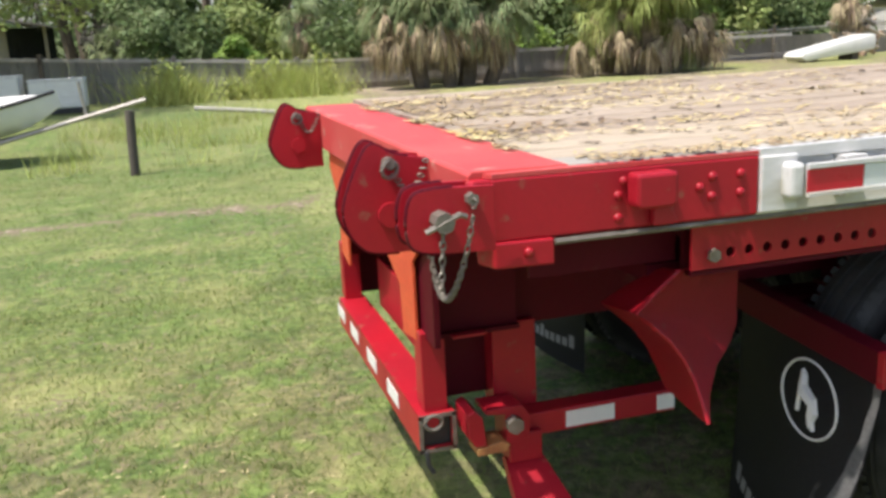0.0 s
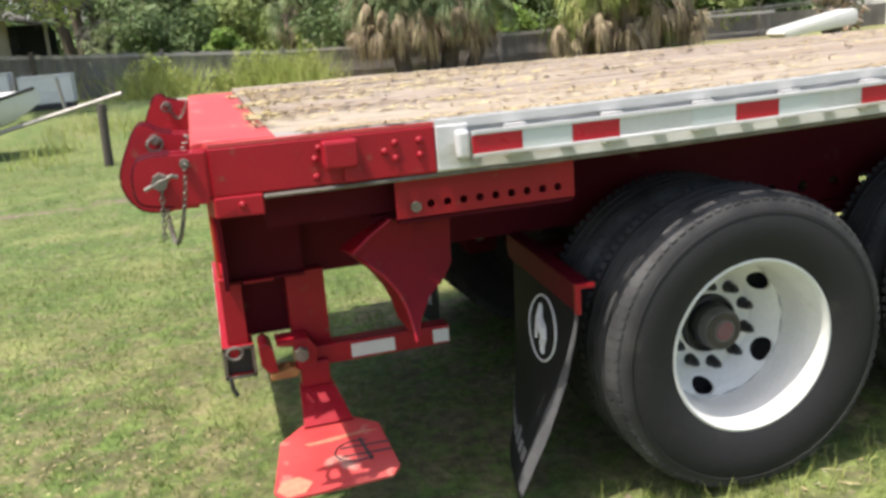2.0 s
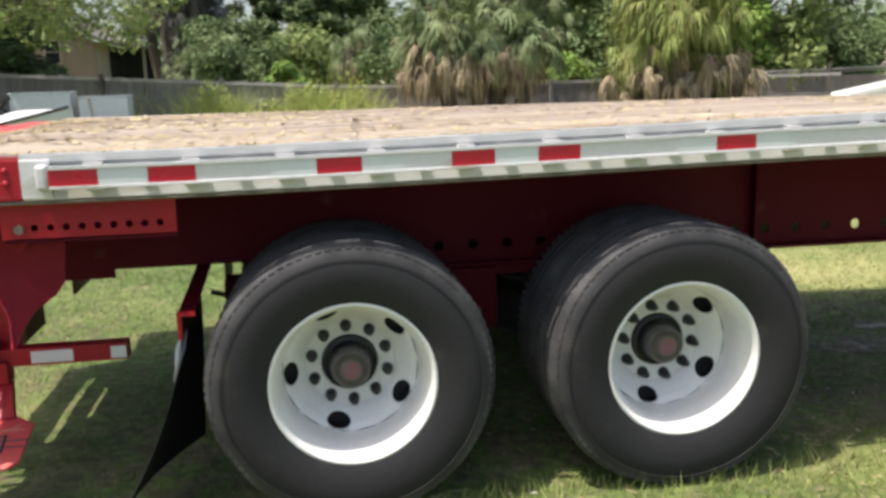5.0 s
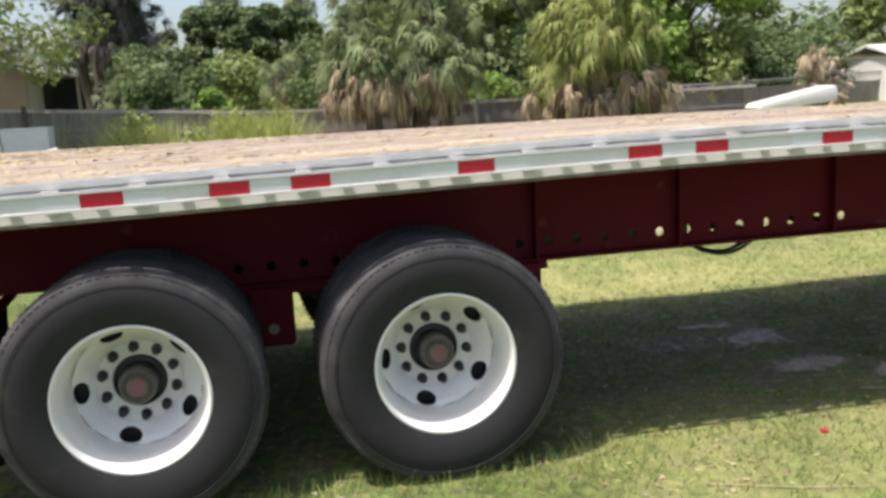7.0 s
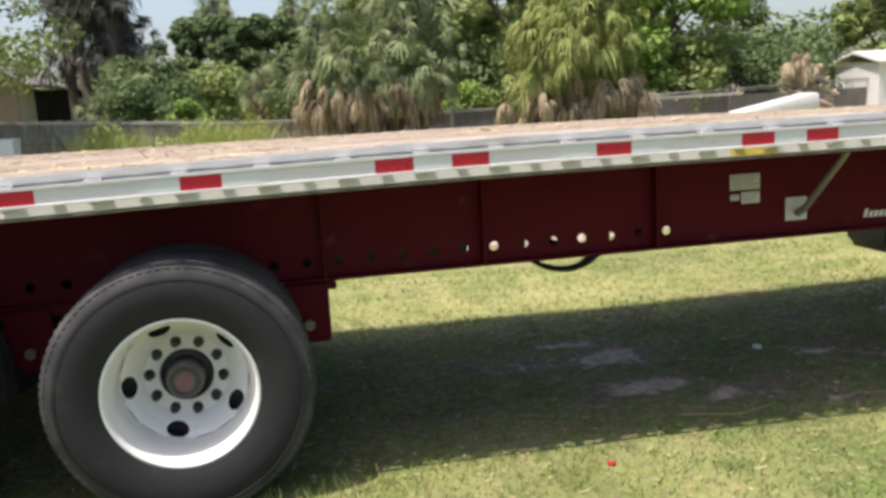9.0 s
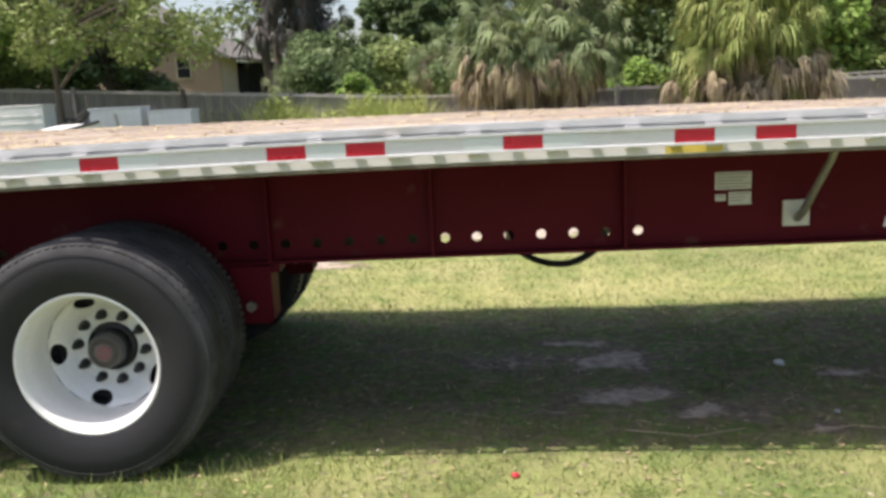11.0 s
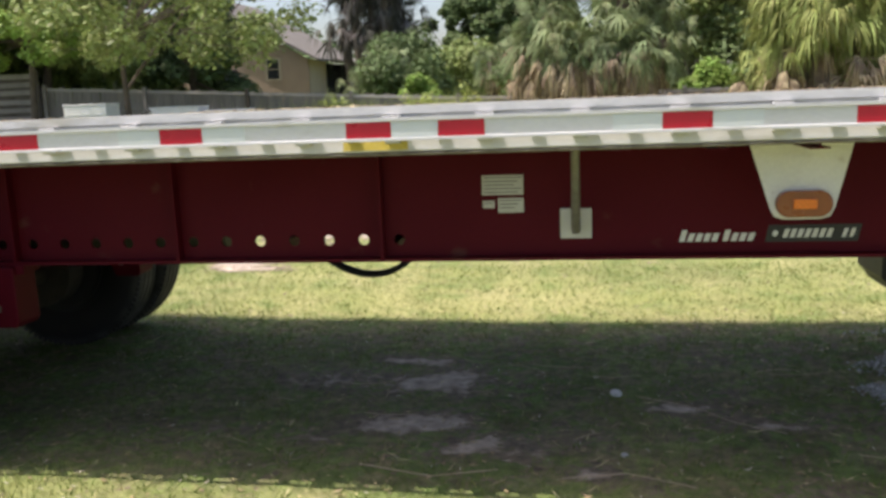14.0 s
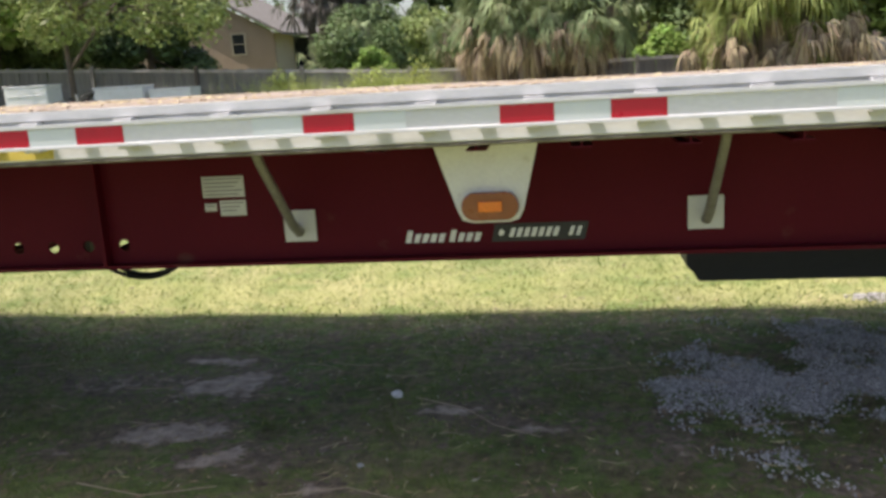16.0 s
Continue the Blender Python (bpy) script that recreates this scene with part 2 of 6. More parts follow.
def tube(bm, points, r, sides=8, closed=False):
    """A round bar along a line of points."""
    points = [Vector(p) for p in points]
    rings = []
    n = len(points)
    for i, p in enumerate(points):
        before, after = (points[i - 1], points[(i + 1) % n]) if closed else (points[max(i - 1, 0)], points[min(i + 1, n - 1)])
        q = (after - before).to_track_quat("Z", "Y")
        rr = r[i] if isinstance(r, (list, tuple)) else r
        rings.append([bm.verts.new(p + q @ Vector((rr * math.cos(2 * math.pi * k / sides), rr * math.sin(2 * math.pi * k / sides), 0))) for k in range(sides)])
    for i in range(n if closed else n - 1):
        a, b = rings[i], rings[(i + 1) % n]
        for k in range(sides):
            bm.faces.new((a[k], a[(k + 1) % sides], b[(k + 1) % sides], b[k]))
    if not closed:
        bm.faces.new(rings[0][::-1])
        bm.faces.new(rings[-1])
    return bm


def lathe(profile, segments=48, closed=False):
    """A profile of (radius, y) turned round the y axis."""
    bm = bmesh.new()
    rings = []
    for r, y in profile:
        if r < 1e-6:
            rings.append([bm.verts.new((0, y, 0))] * segments)
        else:
            rings.append([bm.verts.new((r * math.cos(2 * math.pi * k / segments), y, r * math.sin(2 * math.pi * k / segments))) for k in range(segments)])
    n = len(profile)
    for i in range(n if closed else n - 1):
        a, b = rings[i], rings[(i + 1) % n]
        for k in range(segments):
            j = (k + 1) % segments
            f = list(dict.fromkeys((a[k], a[j], b[j], b[k])))
            if len(f) > 2:
                bm.faces.new(f)
    bmesh.ops.recalc_face_normals(bm, faces=bm.faces)
    return bm


def mesh_from(name, verts, faces):
    me = bpy.data.meshes.new(name)
    me.from_pydata(verts, [], faces)
    me.update()
    return me


def smoothstep(a, b, x):
    t = min(max((x - a) / (b - a), 0.0), 1.0)
    return t * t * (3 - 2 * t)


def camber(x):
    """The trailer's arch: how far its deck and rails stand above their height at the tail."""
    return 0.052 * smoothstep(1.0, 4.8, x)


# ---- ground ----
def patch(x, y, cx, cy, rx, ry, turn=0.0):
    c, s = math.cos(turn), math.sin(turn)
    u, v = ((x - cx) * c + (y - cy) * s) / rx, (-(x - cx) * s + (y - cy) * c) / ry
    w = noise.noise((x * 1.7, y * 1.7, 3.0)) * 0.55 + noise.noise((x * 5, y * 5, 7.0)) * 0.55
    return max(0.0, min(1.0, 1.15 * (1.0 - math.hypot(u, v) + w)))


BARE = ((0.0, 7.6, 1.6, 0.42, -0.12), (-1.6, 7.5, 1.2, 0.26, 0.05), (5.5, 1.52, 0.46, 0.28, 0.2), (5.50, 0.95, 0.50, 0.26, 0.15), (5.86, 0.64, 0.36, 0.22, 0.2), (5.3, 1.9, 0.4, 0.12, 0.0), (7.4, 1.15, 0.45, 0.10, 0.1), (5.1, 0.75, 0.22, 0.14, 0), (6.75, 1.2, 0.35, 0.14, 0.1),
        (7.2, 1.0, 0.5, 0.16, 0), (3.42, 4.3, 0.45, 0.26, 0), (-6.5, 11.5, 2.6, 0.8, 0.1), (3.0, 6.5, 1.2, 0.2, 0), (3.5, 9.0, 1.5, 0.6, 0), (6.3, 0.45, 0.3, 0.10, 0), (5.6, 6.05, 4.6, 1.30, 0.0), (3.36, 4.5, 0.5, 0.3, 0.0), (-1.15, 2.7, 0.34, 0.20, 0.2), (-2.2, 3.6, 0.4, 0.25, 0.0))


def bare(x, y):
    """How bare of grass the soil is, 0 to 1."""
    if x > 4 and y > 14:
        return max(0.0, min(0.75, 0.45 + noise.noise((x * 0.5, y * 0.5, 1.0)) * 0.9))
    if not (-12 < x < 10 and -4 < y < 14):
        return max(0.0, noise.noise((x * 0.3, y * 0.3, 1.0)) * 0.9)
    d = max(patch(x, y, *row) for row in BARE) * (0.42 if x < 0 and y < 5 else 1.0 if 0.2 < y < 2.8 else 0.66 if y > 7.3 else 0.58 if y < 3.6 else 0.95)
    shade = smoothstep(3.4, 4.6, x) * smoothstep(0.1, 0.5, y) * (1 - smoothstep(2.4, 2.9, y))
    mottle = noise.noise((x * 1.5, y * 2.2, 5.0)) * 0.8 + noise.noise((x * 4.5, y * 5.5, 9.0)) * 0.45
    return max(d, min(0.62, mottle * (0.55 + 0.5 * shade) - 0.26 + 0.34 * shade), 0.0)


def gravel(x, y):
    return patch(x, y, 9.6, 1.52, 1.84, 1.24, 0.1) if 6.5 < x < 12 and -1 < y < 4 else 0.0


def straw(x, y):
    """How dry and yellow the grass is, 0 to 1."""
    w = 0.35 * noise.noise((x * 0.5, y * 0.5, 8.0)) + 0.3 * noise.noise((x * 1.6, y * 1.6, 6.0))
    if x < 1:
        w = 0.55 * w + 0.55 * max(0.0, noise.noise((x * 1.9, y * 1.9, 16.0)) - 0.08) + 0.55 * max(patch(x, y, -0.55, 2.2, 0.42, 0.22, 0.2), patch(x, y, 0.2, 1.5, 0.3, 0.25), patch(x, y, -1.1, 6.0, 0.7, 0.3), patch(x, y, -1.0, 2.9, 0.6, 0.3))
    # Straw is held low in the trailer's shadow band, colouring that ground darker.
    if 0.2 < y < 2.8:
        return max(0.0, min(1.0, 0.04 + 0.7 * w))
    return max(0.0, min(1.0, 0.02 + 0.75 * smoothstep(0.0, 3.5, x) * smoothstep(2.0, 3.0, y) + 0.44 * smoothstep(2.5, 4.5, x) * (y < 1) + w))


def worn_shade(x, y):
    """How brown the turf is: thinned growth, plus darkening that deepens the trailer's shade."""
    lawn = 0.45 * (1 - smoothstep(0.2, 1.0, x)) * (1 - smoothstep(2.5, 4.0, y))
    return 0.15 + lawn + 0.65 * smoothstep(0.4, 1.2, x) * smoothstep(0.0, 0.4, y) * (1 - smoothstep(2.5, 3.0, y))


def ground_z(x, y):
    z = -0.035 - 0.05 * smoothstep(2.5, 6.0, x) * (1 - smoothstep(3.0, 12.0, y))
    z += 0.035 * smoothstep(2.0, 8.0, y) + 0.36 * smoothstep(12.0, 20.0, y) + 0.035 * max(0.0, -x - 1.0) * smoothstep(10.0, 22.0, y) * (1 - smoothstep(14, 40, -x))
    near = 1 - smoothstep(12, 40, math.hypot(x - 3, y - 3))
    z += (0.016 * noise.noise((x * 0.9, y * 0.9, 0.0)) + 0.007 * noise.noise((x * 4, y * 4, 2.0))) * near
    z += 0.055 * math.exp(-((x - 4.9) / 1.3) ** 2) * (1 - smoothstep(0.2, 1.1, y)) * smoothstep(-3.0, -0.8, y)
    return z + 0.03 * min(gravel(x, y), 1.0)


def steps(low, high, fine, lo_far, hi_far):
    mid = list(np.arange(low, high + 1e-6, fine))
    out, s = [], fine
    left = low
    while left > lo_far:
        s *= 1.28
        left -= s
        out.append(left)
    s, right = fine, high
    far = []
    while right < hi_far:
        s *= 1.28
        right += s
        far.append(right)
    return out[::-1] + mid + far


GX, GY = steps(-4.0, 10.0, 0.10, -400, 400), steps(-2.6, 9.0, 0.10, -300, 900)
gverts = [(x, y, ground_z(x, y)) for y in GY for x in GX]
nx = len(GX)
gfaces = [(j * nx + i, j * nx + i + 1, (j + 1) * nx + i + 1, (j + 1) * nx + i) for j in range(len(GY) - 1) for i in range(nx - 1)]
ground_mesh = mesh_from("ground", gverts, gfaces)
for attribute, rule in (("soil", bare), ("stones", gravel), ("straw", straw), ("worn_shade", worn_shade)):
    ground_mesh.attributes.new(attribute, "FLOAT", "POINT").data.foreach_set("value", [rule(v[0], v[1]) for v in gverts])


def ground_material():
    m = bpy.data.materials.new("rough_lawn")
    m.use_nodes = True
    n, l = m.node_tree.nodes, m.node_tree.links
    shader = n["Principled BSDF"]
    shader.inputs["Roughness"].default_value = 0.95
    coord = n.new("ShaderNodeTexCoord")

    def noise_at(s, detail=5.0):
        t = n.new("ShaderNodeTexNoise")
        t.inputs["Scale"].default_value, t.inputs["Detail"].default_value = s, detail
        l.new(coord.outputs["Object"], t.inputs["Vector"])
        return t.outputs["Fac"]

    def spread(v, a, b):
        t = n.new("ShaderNodeMapRange")
        t.inputs["From Min"].default_value, t.inputs["From Max"].default_value = a, b
        l.new(v, t.inputs["Value"])
        return t.outputs[0]

    def blend(f, a, b, kind="MIX"):
        t = n.new("ShaderNodeMixRGB")
        t.blend_type = kind
        for socket, v in ((t.inputs[0], f), (t.inputs[1], a), (t.inputs[2], b)):
            if isinstance(v, tuple):
                socket.default_value = (*v, 1)
            elif isinstance(v, float):
                socket.default_value = v
            else:
                l.new(v, socket)
        return t.outputs[0]

    def ragged(v, s):
        t = n.new("ShaderNodeMath")
        t.operation = "ADD"
        l.new(v, t.inputs[0])
        l.new(noise_at(s, 6.0), t.inputs[1])
        return t.outputs[0]

    def scaled(v, k):
        t = n.new("ShaderNodeMath")
        t.operation = "MULTIPLY"
        l.new(k, t.inputs[1])
        l.new(v, t.inputs[0])
        return t.outputs[0]

    def attribute(name):
        a = n.new("ShaderNodeAttribute")
        a.attribute_name = name
        return a.outputs["Fac"]

    grass = blend(spread(noise_at(0.8), 0.35, 0.65), (0.086, 0.150, 0.030), (0.150, 0.185, 0.052))
    grass = blend(spread(noise_at(5.0), 0.54, 0.72), grass, (0.185, 0.185, 0.085))
    # Brown of thin turf, which also paints the trailer's shade deeper.
    grass = blend(scaled(spread(noise_at(9.0), 0.45, 0.56), attribute("worn_shade")), grass, (0.165, 0.127, 0.076))
    grass = blend(1.0, grass, blend(spread(noise_at(2.6), 0.3, 0.7), (0.78, 0.8, 0.76), (1.2, 1.18, 1.22)), "MULTIPLY")
    grass = blend(1.0, grass, blend(spread(noise_at(19.0), 0.36, 0.64), (0.62, 0.64, 0.62), (1.3, 1.28, 1.26)), "MULTIPLY")
    dry = blend(spread(noise_at(1.6), 0.35, 0.65), (0.305, 0.325, 0.108), (0.365, 0.350, 0.150))
    dry = blend(spread(noise_at(3.4), 0.50, 0.66), dry, (0.190, 0.240, 0.068))
    dry = blend(1.0, dry, blend(spread(noise_at(7.0), 0.3, 0.7), (0.86, 0.87, 0.84), (1.12, 1.1, 1.12)), "MULTIPLY")
    grass = blend(attribute("straw"), grass, dry)
    grass = blend(1.0, grass, blend(spread(noise_at(45.0), 0.3, 0.7), (0.84, 0.85, 0.82), (1.13, 1.12, 1.1)), "MULTIPLY")
    soil = blend(spread(noise_at(9.0), 0.35, 0.65), (0.215, 0.168, 0.112), (0.145, 0.110, 0.070))
    soil = blend(spread(ragged(attribute("soil"), 14.0), 1.08, 1.34), soil, blend(spread(noise_at(12.0), 0.35, 0.65), (0.55, 0.455, 0.355), (0.36, 0.29, 0.22)))
    soil = blend(1.0, soil, blend(spread(noise_at(24.0), 0.3, 0.7), (0.55, 0.55, 0.55), (1.3, 1.3, 1.3)), "MULTIPLY")
    edge = n.new("ShaderNodeMath")
    edge.operation = "MULTIPLY_ADD"
    l.new(noise_at(7.0, 6.0), edge.inputs[0])
    edge.inputs[1].default_value = 1.3
    l.new(attribute("soil"), edge.inputs[2])
    crumbs = n.new("ShaderNodeMath")
    crumbs.operation = "MULTIPLY_ADD"
    l.new(noise_at(26.0, 4.0), crumbs.inputs[0])
    crumbs.inputs[1].default_value = 2.2
    l.new(edge.outputs[0], crumbs.inputs[2])
    tone = blend(spread(crumbs.outputs[0], 2.0, 2.32), grass, soil)
    tone = blend(spread(ragged(attribute("stones"), 12.0), 0.72, 1.0), tone, blend(spread(noise_at(60.0), 0.3, 0.7), (0.30, 0.29, 0.28), (0.46, 0.45, 0.43)))
    l.new(tone, shader.inputs["Base Color"])
    b = n.new("ShaderNodeBump")
    b.inputs["Strength"].default_value, b.inputs["Distance"].default_value = 0.6, 0.03
    l.new(noise_at(55.0, 8.0), b.inputs["Height"])
    l.new(b.outputs[0], shader.inputs["Normal"])
    return m


tagged(place("ground", ground_mesh, ground_material(), smooth=True), "uneven mown lawn with dry grass and bare sandy patches", "ground", kind="structure")

# ---- flatbed trailer ----
trailer = thing("flatbed_trailer", (0, 0, 0), "red and aluminium flatbed semi-trailer with a wooden deck, parked on grass", "trailer")
FRONT, WIDE = 14.2, 2.59


def along(profile, x0, x1, step=0.4, lift=camber):
    """A profile of (y, z) run along the trailer, following its arch."""
    bm = bmesh.new()
    count = max(2, int((x1 - x0) / step) + 1)
    rings = []
    for i in range(count):
        x = x0 + (x1 - x0) * i / (count - 1)
        rings.append([bm.verts.new((x, y, z + lift(x))) for y, z in profile])
    n = len(profile)
    for a, b in zip(rings, rings[1:]):
        for k in range(n):
            bm.faces.new((a[k], a[(k + 1) % n], b[(k + 1) % n], b[k]))
    bm.faces.new(rings[0][::-1])
    bm.faces.new(rings[-1])
    bmesh.ops.recalc_face_normals(bm, faces=bm.faces)
    return bm


RAIL = [(0.054, 1.186), (0.058, 1.186), (0.066, 1.235), (0.066, 1.324), (0.114, 1.324), (0.114, 1.335), (0.047, 1.335), (0.047, 1.309), (0.051, 1.309), (0.051, 1.324), (0.058, 1.322), (0.058, 1.236), (0.052, 1.190)]
RUB = [(0.004, 1.224), (0.014, 1.224), (0.014, 1.298), (0.000, 1.298), (0.000, 1.288), (0.007, 1.286), (0.007, 1.234), (0.000, 1.232), (0.000, 1.224)]
side_rail = part("side_rail", along(RAIL, 0.8695, FRONT), ALUMINIUM, trailer, "weathered aluminium side rail")
part("rub_rail", along(RUB, 0.965, FRONT), ALUMINIUM, trailer, "aluminium rub rail with reflective tape")
part("dirt_film", along([(0.0675, 1.3353), (0.113, 1.3353), (0.113, 1.3364), (0.0675, 1.3364)], 0.872, FRONT), DIRT, side_rail, "grey dirt dried on the rail's top")
far_lift = lambda x: 0.004 - 0.026 * smoothstep(4.5, 9.0, x)
far_side = [(WIDE - y, z) for y, z in RAIL]
part("side_rail", along(far_side, 0.445, FRONT, lift=far_lift), ALUMINIUM, trailer)
part("rub_rail", along([(WIDE - y, z) for y, z in RUB], 0.965, FRONT, lift=far_lift), ALUMINIUM, trailer)

# stake pockets and spools between rub rail and side rail
pocket_bm = boxes((-0.024, 0.024, 0.0135, 0.0585, 1.215, 1.305), (-0.030, 0.030, 0.0135, 0.030, 1.300, 1.306))
pocket_mesh = bpy.data.meshes.new("stake_pocket")
pocket_bm.to_mesh(pocket_mesh)
pocket_bm.free()
spool_bm = rod(bmesh.new(), (0, 0.0135, 1.262), (0, 0.0585, 1.262), 0.021, sides=14)
spool_mesh = bpy.data.meshes.new("spool")
spool_bm.to_mesh(spool_mesh)
spool_bm.free()
for i in range(85):
    x = 1.10 + 0.1525 * i
    ob = place("stake_pocket", pocket_mesh, ALUMINIUM, trailer) if i % 2 == 0 else place("spool", spool_mesh, ALUMINIUM, trailer)
    ob.location = (x, 0, camber(x))

# rounded end piece of the rub rail
bm = bmesh.new()
prism(bm, [(0.870, 1.192), (0.965, 1.192), (0.965, 1.318), (0.870, 1.318)], "y", 0.038, 0.062, bevel=0.003)
part("rail_end_plate", bm, ALUMINIUM, trailer, "cast aluminium rail end")
bm = bmesh.new()
box(bm, 0.922, 0.960, 0.006, 0.048, 1.222, 1.302, bevel=0.010)
part("rail_end_post", bm, ALUMINIUM, trailer)

# reflective tape: red blocks in pairs with grey between, and single red blocks with grey on both sides
TAPE_W = 0.152
for x, kind in ((0.963, "pair"), (1.812, "one"), (2.270, "pair"), (3.235, "one"), (3.965, "pair"), (4.874, "one"), (5.524, "pair"), (6.535, "one"), (7.104, "pair"), (8.15, "one"), (8.74, "pair"), (9.75, "one"), (10.3, "pair")):
    run = [(x, "red"), (x + TAPE_W, "grey"), (x + 0.306, "red")] if kind == "pair" else [(x - TAPE_W, "grey"), (x, "red"), (x + TAPE_W, "grey")]
    for x0, colour in run:
        bm = bmesh.new()
        a, b = x0 + 0.001, x0 + TAPE_W - 0.001
        z0, z1 = 1.2345, 1.2855
        prism(bm, [(a, z0 + camber(a)), (b, z0 + camber(b)), (b, z1 + camber(b)), (a, z1 + camber(a))], "y", 0.005, 0.0075)
        part("reflective_tape", bm, TAPE_RED if colour == "red" else TAPE_WHITE, trailer, "red reflective tape" if colour == "red" else "dull grey-white reflective tape")
bm = along([(0.0510, 1.191), (0.054, 1.191), (0.058, 1.222), (0.055, 1.222)], 5.50, 5.72)
part("paint_smear", bm, YELLOW, trailer, "yellow paint smear under the rail")

# air line along the rail's foot
part("air_line", tube(bmesh.new(), [(x, 0.060, 1.178 + camber(x)) for x in np.arange(0.38, 13.5, 0.4)], 0.007, 6), STEEL, trailer, "thin line clipped under the rail")

# red tail section of the rail
bm = bmesh.new()
prism(bm, [(0.868, 0.046), (0.868, 0.085), (0.226, 0.120), (0.247, 0.070)], "z", 1.188, 1.3205, bevel=0.005)
part("tail_rail", bm, RED, trailer, "red painted rail at the tail")
bm = bmesh.new()
prism(bm, [(0.200, 1.19), (0.246, 1.188), (0.246, 1.3205), (0.210, 1.3205), (0.200, 1.314)], "y", 0.071, 0.118, bevel=0.005)
part("corner_post", bm, RED, trailer, "red tail corner")
bm = bmesh.new()
prism(bm, [(0.378, 0.055), (0.378, 0.10), (0.228, 0.13), (0.248, 0.066)], "z", 1.130, 1.1875, bevel=0.005)
part("corner_bracket", bm, RED, trailer)
bm = bmesh.new()
prism(bm, [(0.545, 1.245), (0.555, 1.236), (0.632, 1.236), (0.642, 1.247), (0.642, 1.312), (0.545, 1.312)], "y", 0.004, 0.0565, bevel=0.008)
part("winch_block", bm, RED, trailer, "red block bolted on the tail rail")
bm = bmesh.new()
prism(bm, [(0.600, 1.192), (0.662, 1.192), (0.642, 1.240), (0.600, 1.240)], "y", 0.034, 0.0555, bevel=0.004)
part("winch_block_foot", bm, RED, trailer)
for x, z in ((0.528, 1.262), (0.528, 1.213), (0.541, 1.292), (0.752, 1.284), (0.752, 1.240), (0.822, 1.285), (0.822, 1.243), (0.722, 1.262), (0.320, 1.162)):
    bm = bmesh.new()
    bmesh.ops.create_icosphere(bm, subdivisions=2, radius=0.0115, matrix=Matrix.Translation((x, 0.072 - 0.042 * (x - 0.247) if z > 1.17 else 0.058, z)) @ Matrix.Diagonal((1, 0.8, 1, 1)))
    part("bolt_head", bm, RED, trailer, smooth=True)
# tail beam across the trailer
TAIL = [(0.205, 1.185), (0.222, 1.185), (0.222, 1.318), (0.432, 1.322), (0.432, 1.334), (0.215, 1.336), (0.205, 1.328)]
bm = bmesh.new()
prism(bm, TAIL, "y", 0.099, WIDE - 0.099, bevel=0.003)
prism(bm, [(0.868, 0.049), (0.868, 0.056), (0.432, 0.094), (0.430, 0.0985), (0.228, 0.1185), (0.249, 0.073)], "z", 1.3215, 1.331)
part("tail_beam", bm, RED_FADED, trailer, "faded red steel tail beam")


# deck
def deck_z(x, y):
    near = 1.328 + 0.92 * camber(x)
    far = 1.350 - 0.026 * smoothstep(4.5, 9.0, x)
    return near + (far - near) * smoothstep(0.0, WIDE, y)


rnd = random.Random(4)
y = 0.117
count = 0
while y < WIDE - 0.16:
    w = 0.152 if count else 0.120
    lift = rnd.uniform(-0.003, 0.003)
    bm = bmesh.new()
    xs = [0.436 + (FRONT - 0.436) * i / 34 for i in range(35)]
    rings = []
    for x in xs:
        z = deck_z(x, y) + lift + 0.004 * noise.noise((x * 1.3, y * 9, 0))
        rings.append([bm.verts.new(p) for p in ((x, y, z - 0.034), (x, y, z - 0.006), (x, y + 0.005, z), (x, y + w - 0.005, z), (x, y + w, z - 0.006), (x, y + w, z - 0.034))])
    for a, b in zip(rings, rings[1:]):
        for k in range(6):
            bm.faces.new((a[k], a[(k + 1) % 6], b[(k + 1) % 6], b[k]))
    bm.faces.new(rings[0][::-1])
    bm.faces.new(rings[-1])
    bmesh.ops.recalc_face_normals(bm, faces=bm.faces)
    part("plank", bm, GREY_PLANK if count == 0 else PLANK, trailer)
    y += w
    count += 1
# cross members under the deck
cross = bpy.data.meshes.new("cross_member")
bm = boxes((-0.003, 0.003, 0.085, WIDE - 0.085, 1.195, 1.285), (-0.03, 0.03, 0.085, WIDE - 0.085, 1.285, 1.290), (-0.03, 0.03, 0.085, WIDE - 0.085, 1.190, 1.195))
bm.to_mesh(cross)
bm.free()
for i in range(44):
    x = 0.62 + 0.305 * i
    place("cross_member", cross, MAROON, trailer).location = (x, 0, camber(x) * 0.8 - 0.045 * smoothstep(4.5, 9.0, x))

# main beams: two webs with rows of round holes, flanges and stiffeners
HOLE_X = [3.550 + 0.1525 * k for k in range(-12, 14)]
HOLE_Z, HOLE_R = 0.825, 0.0235


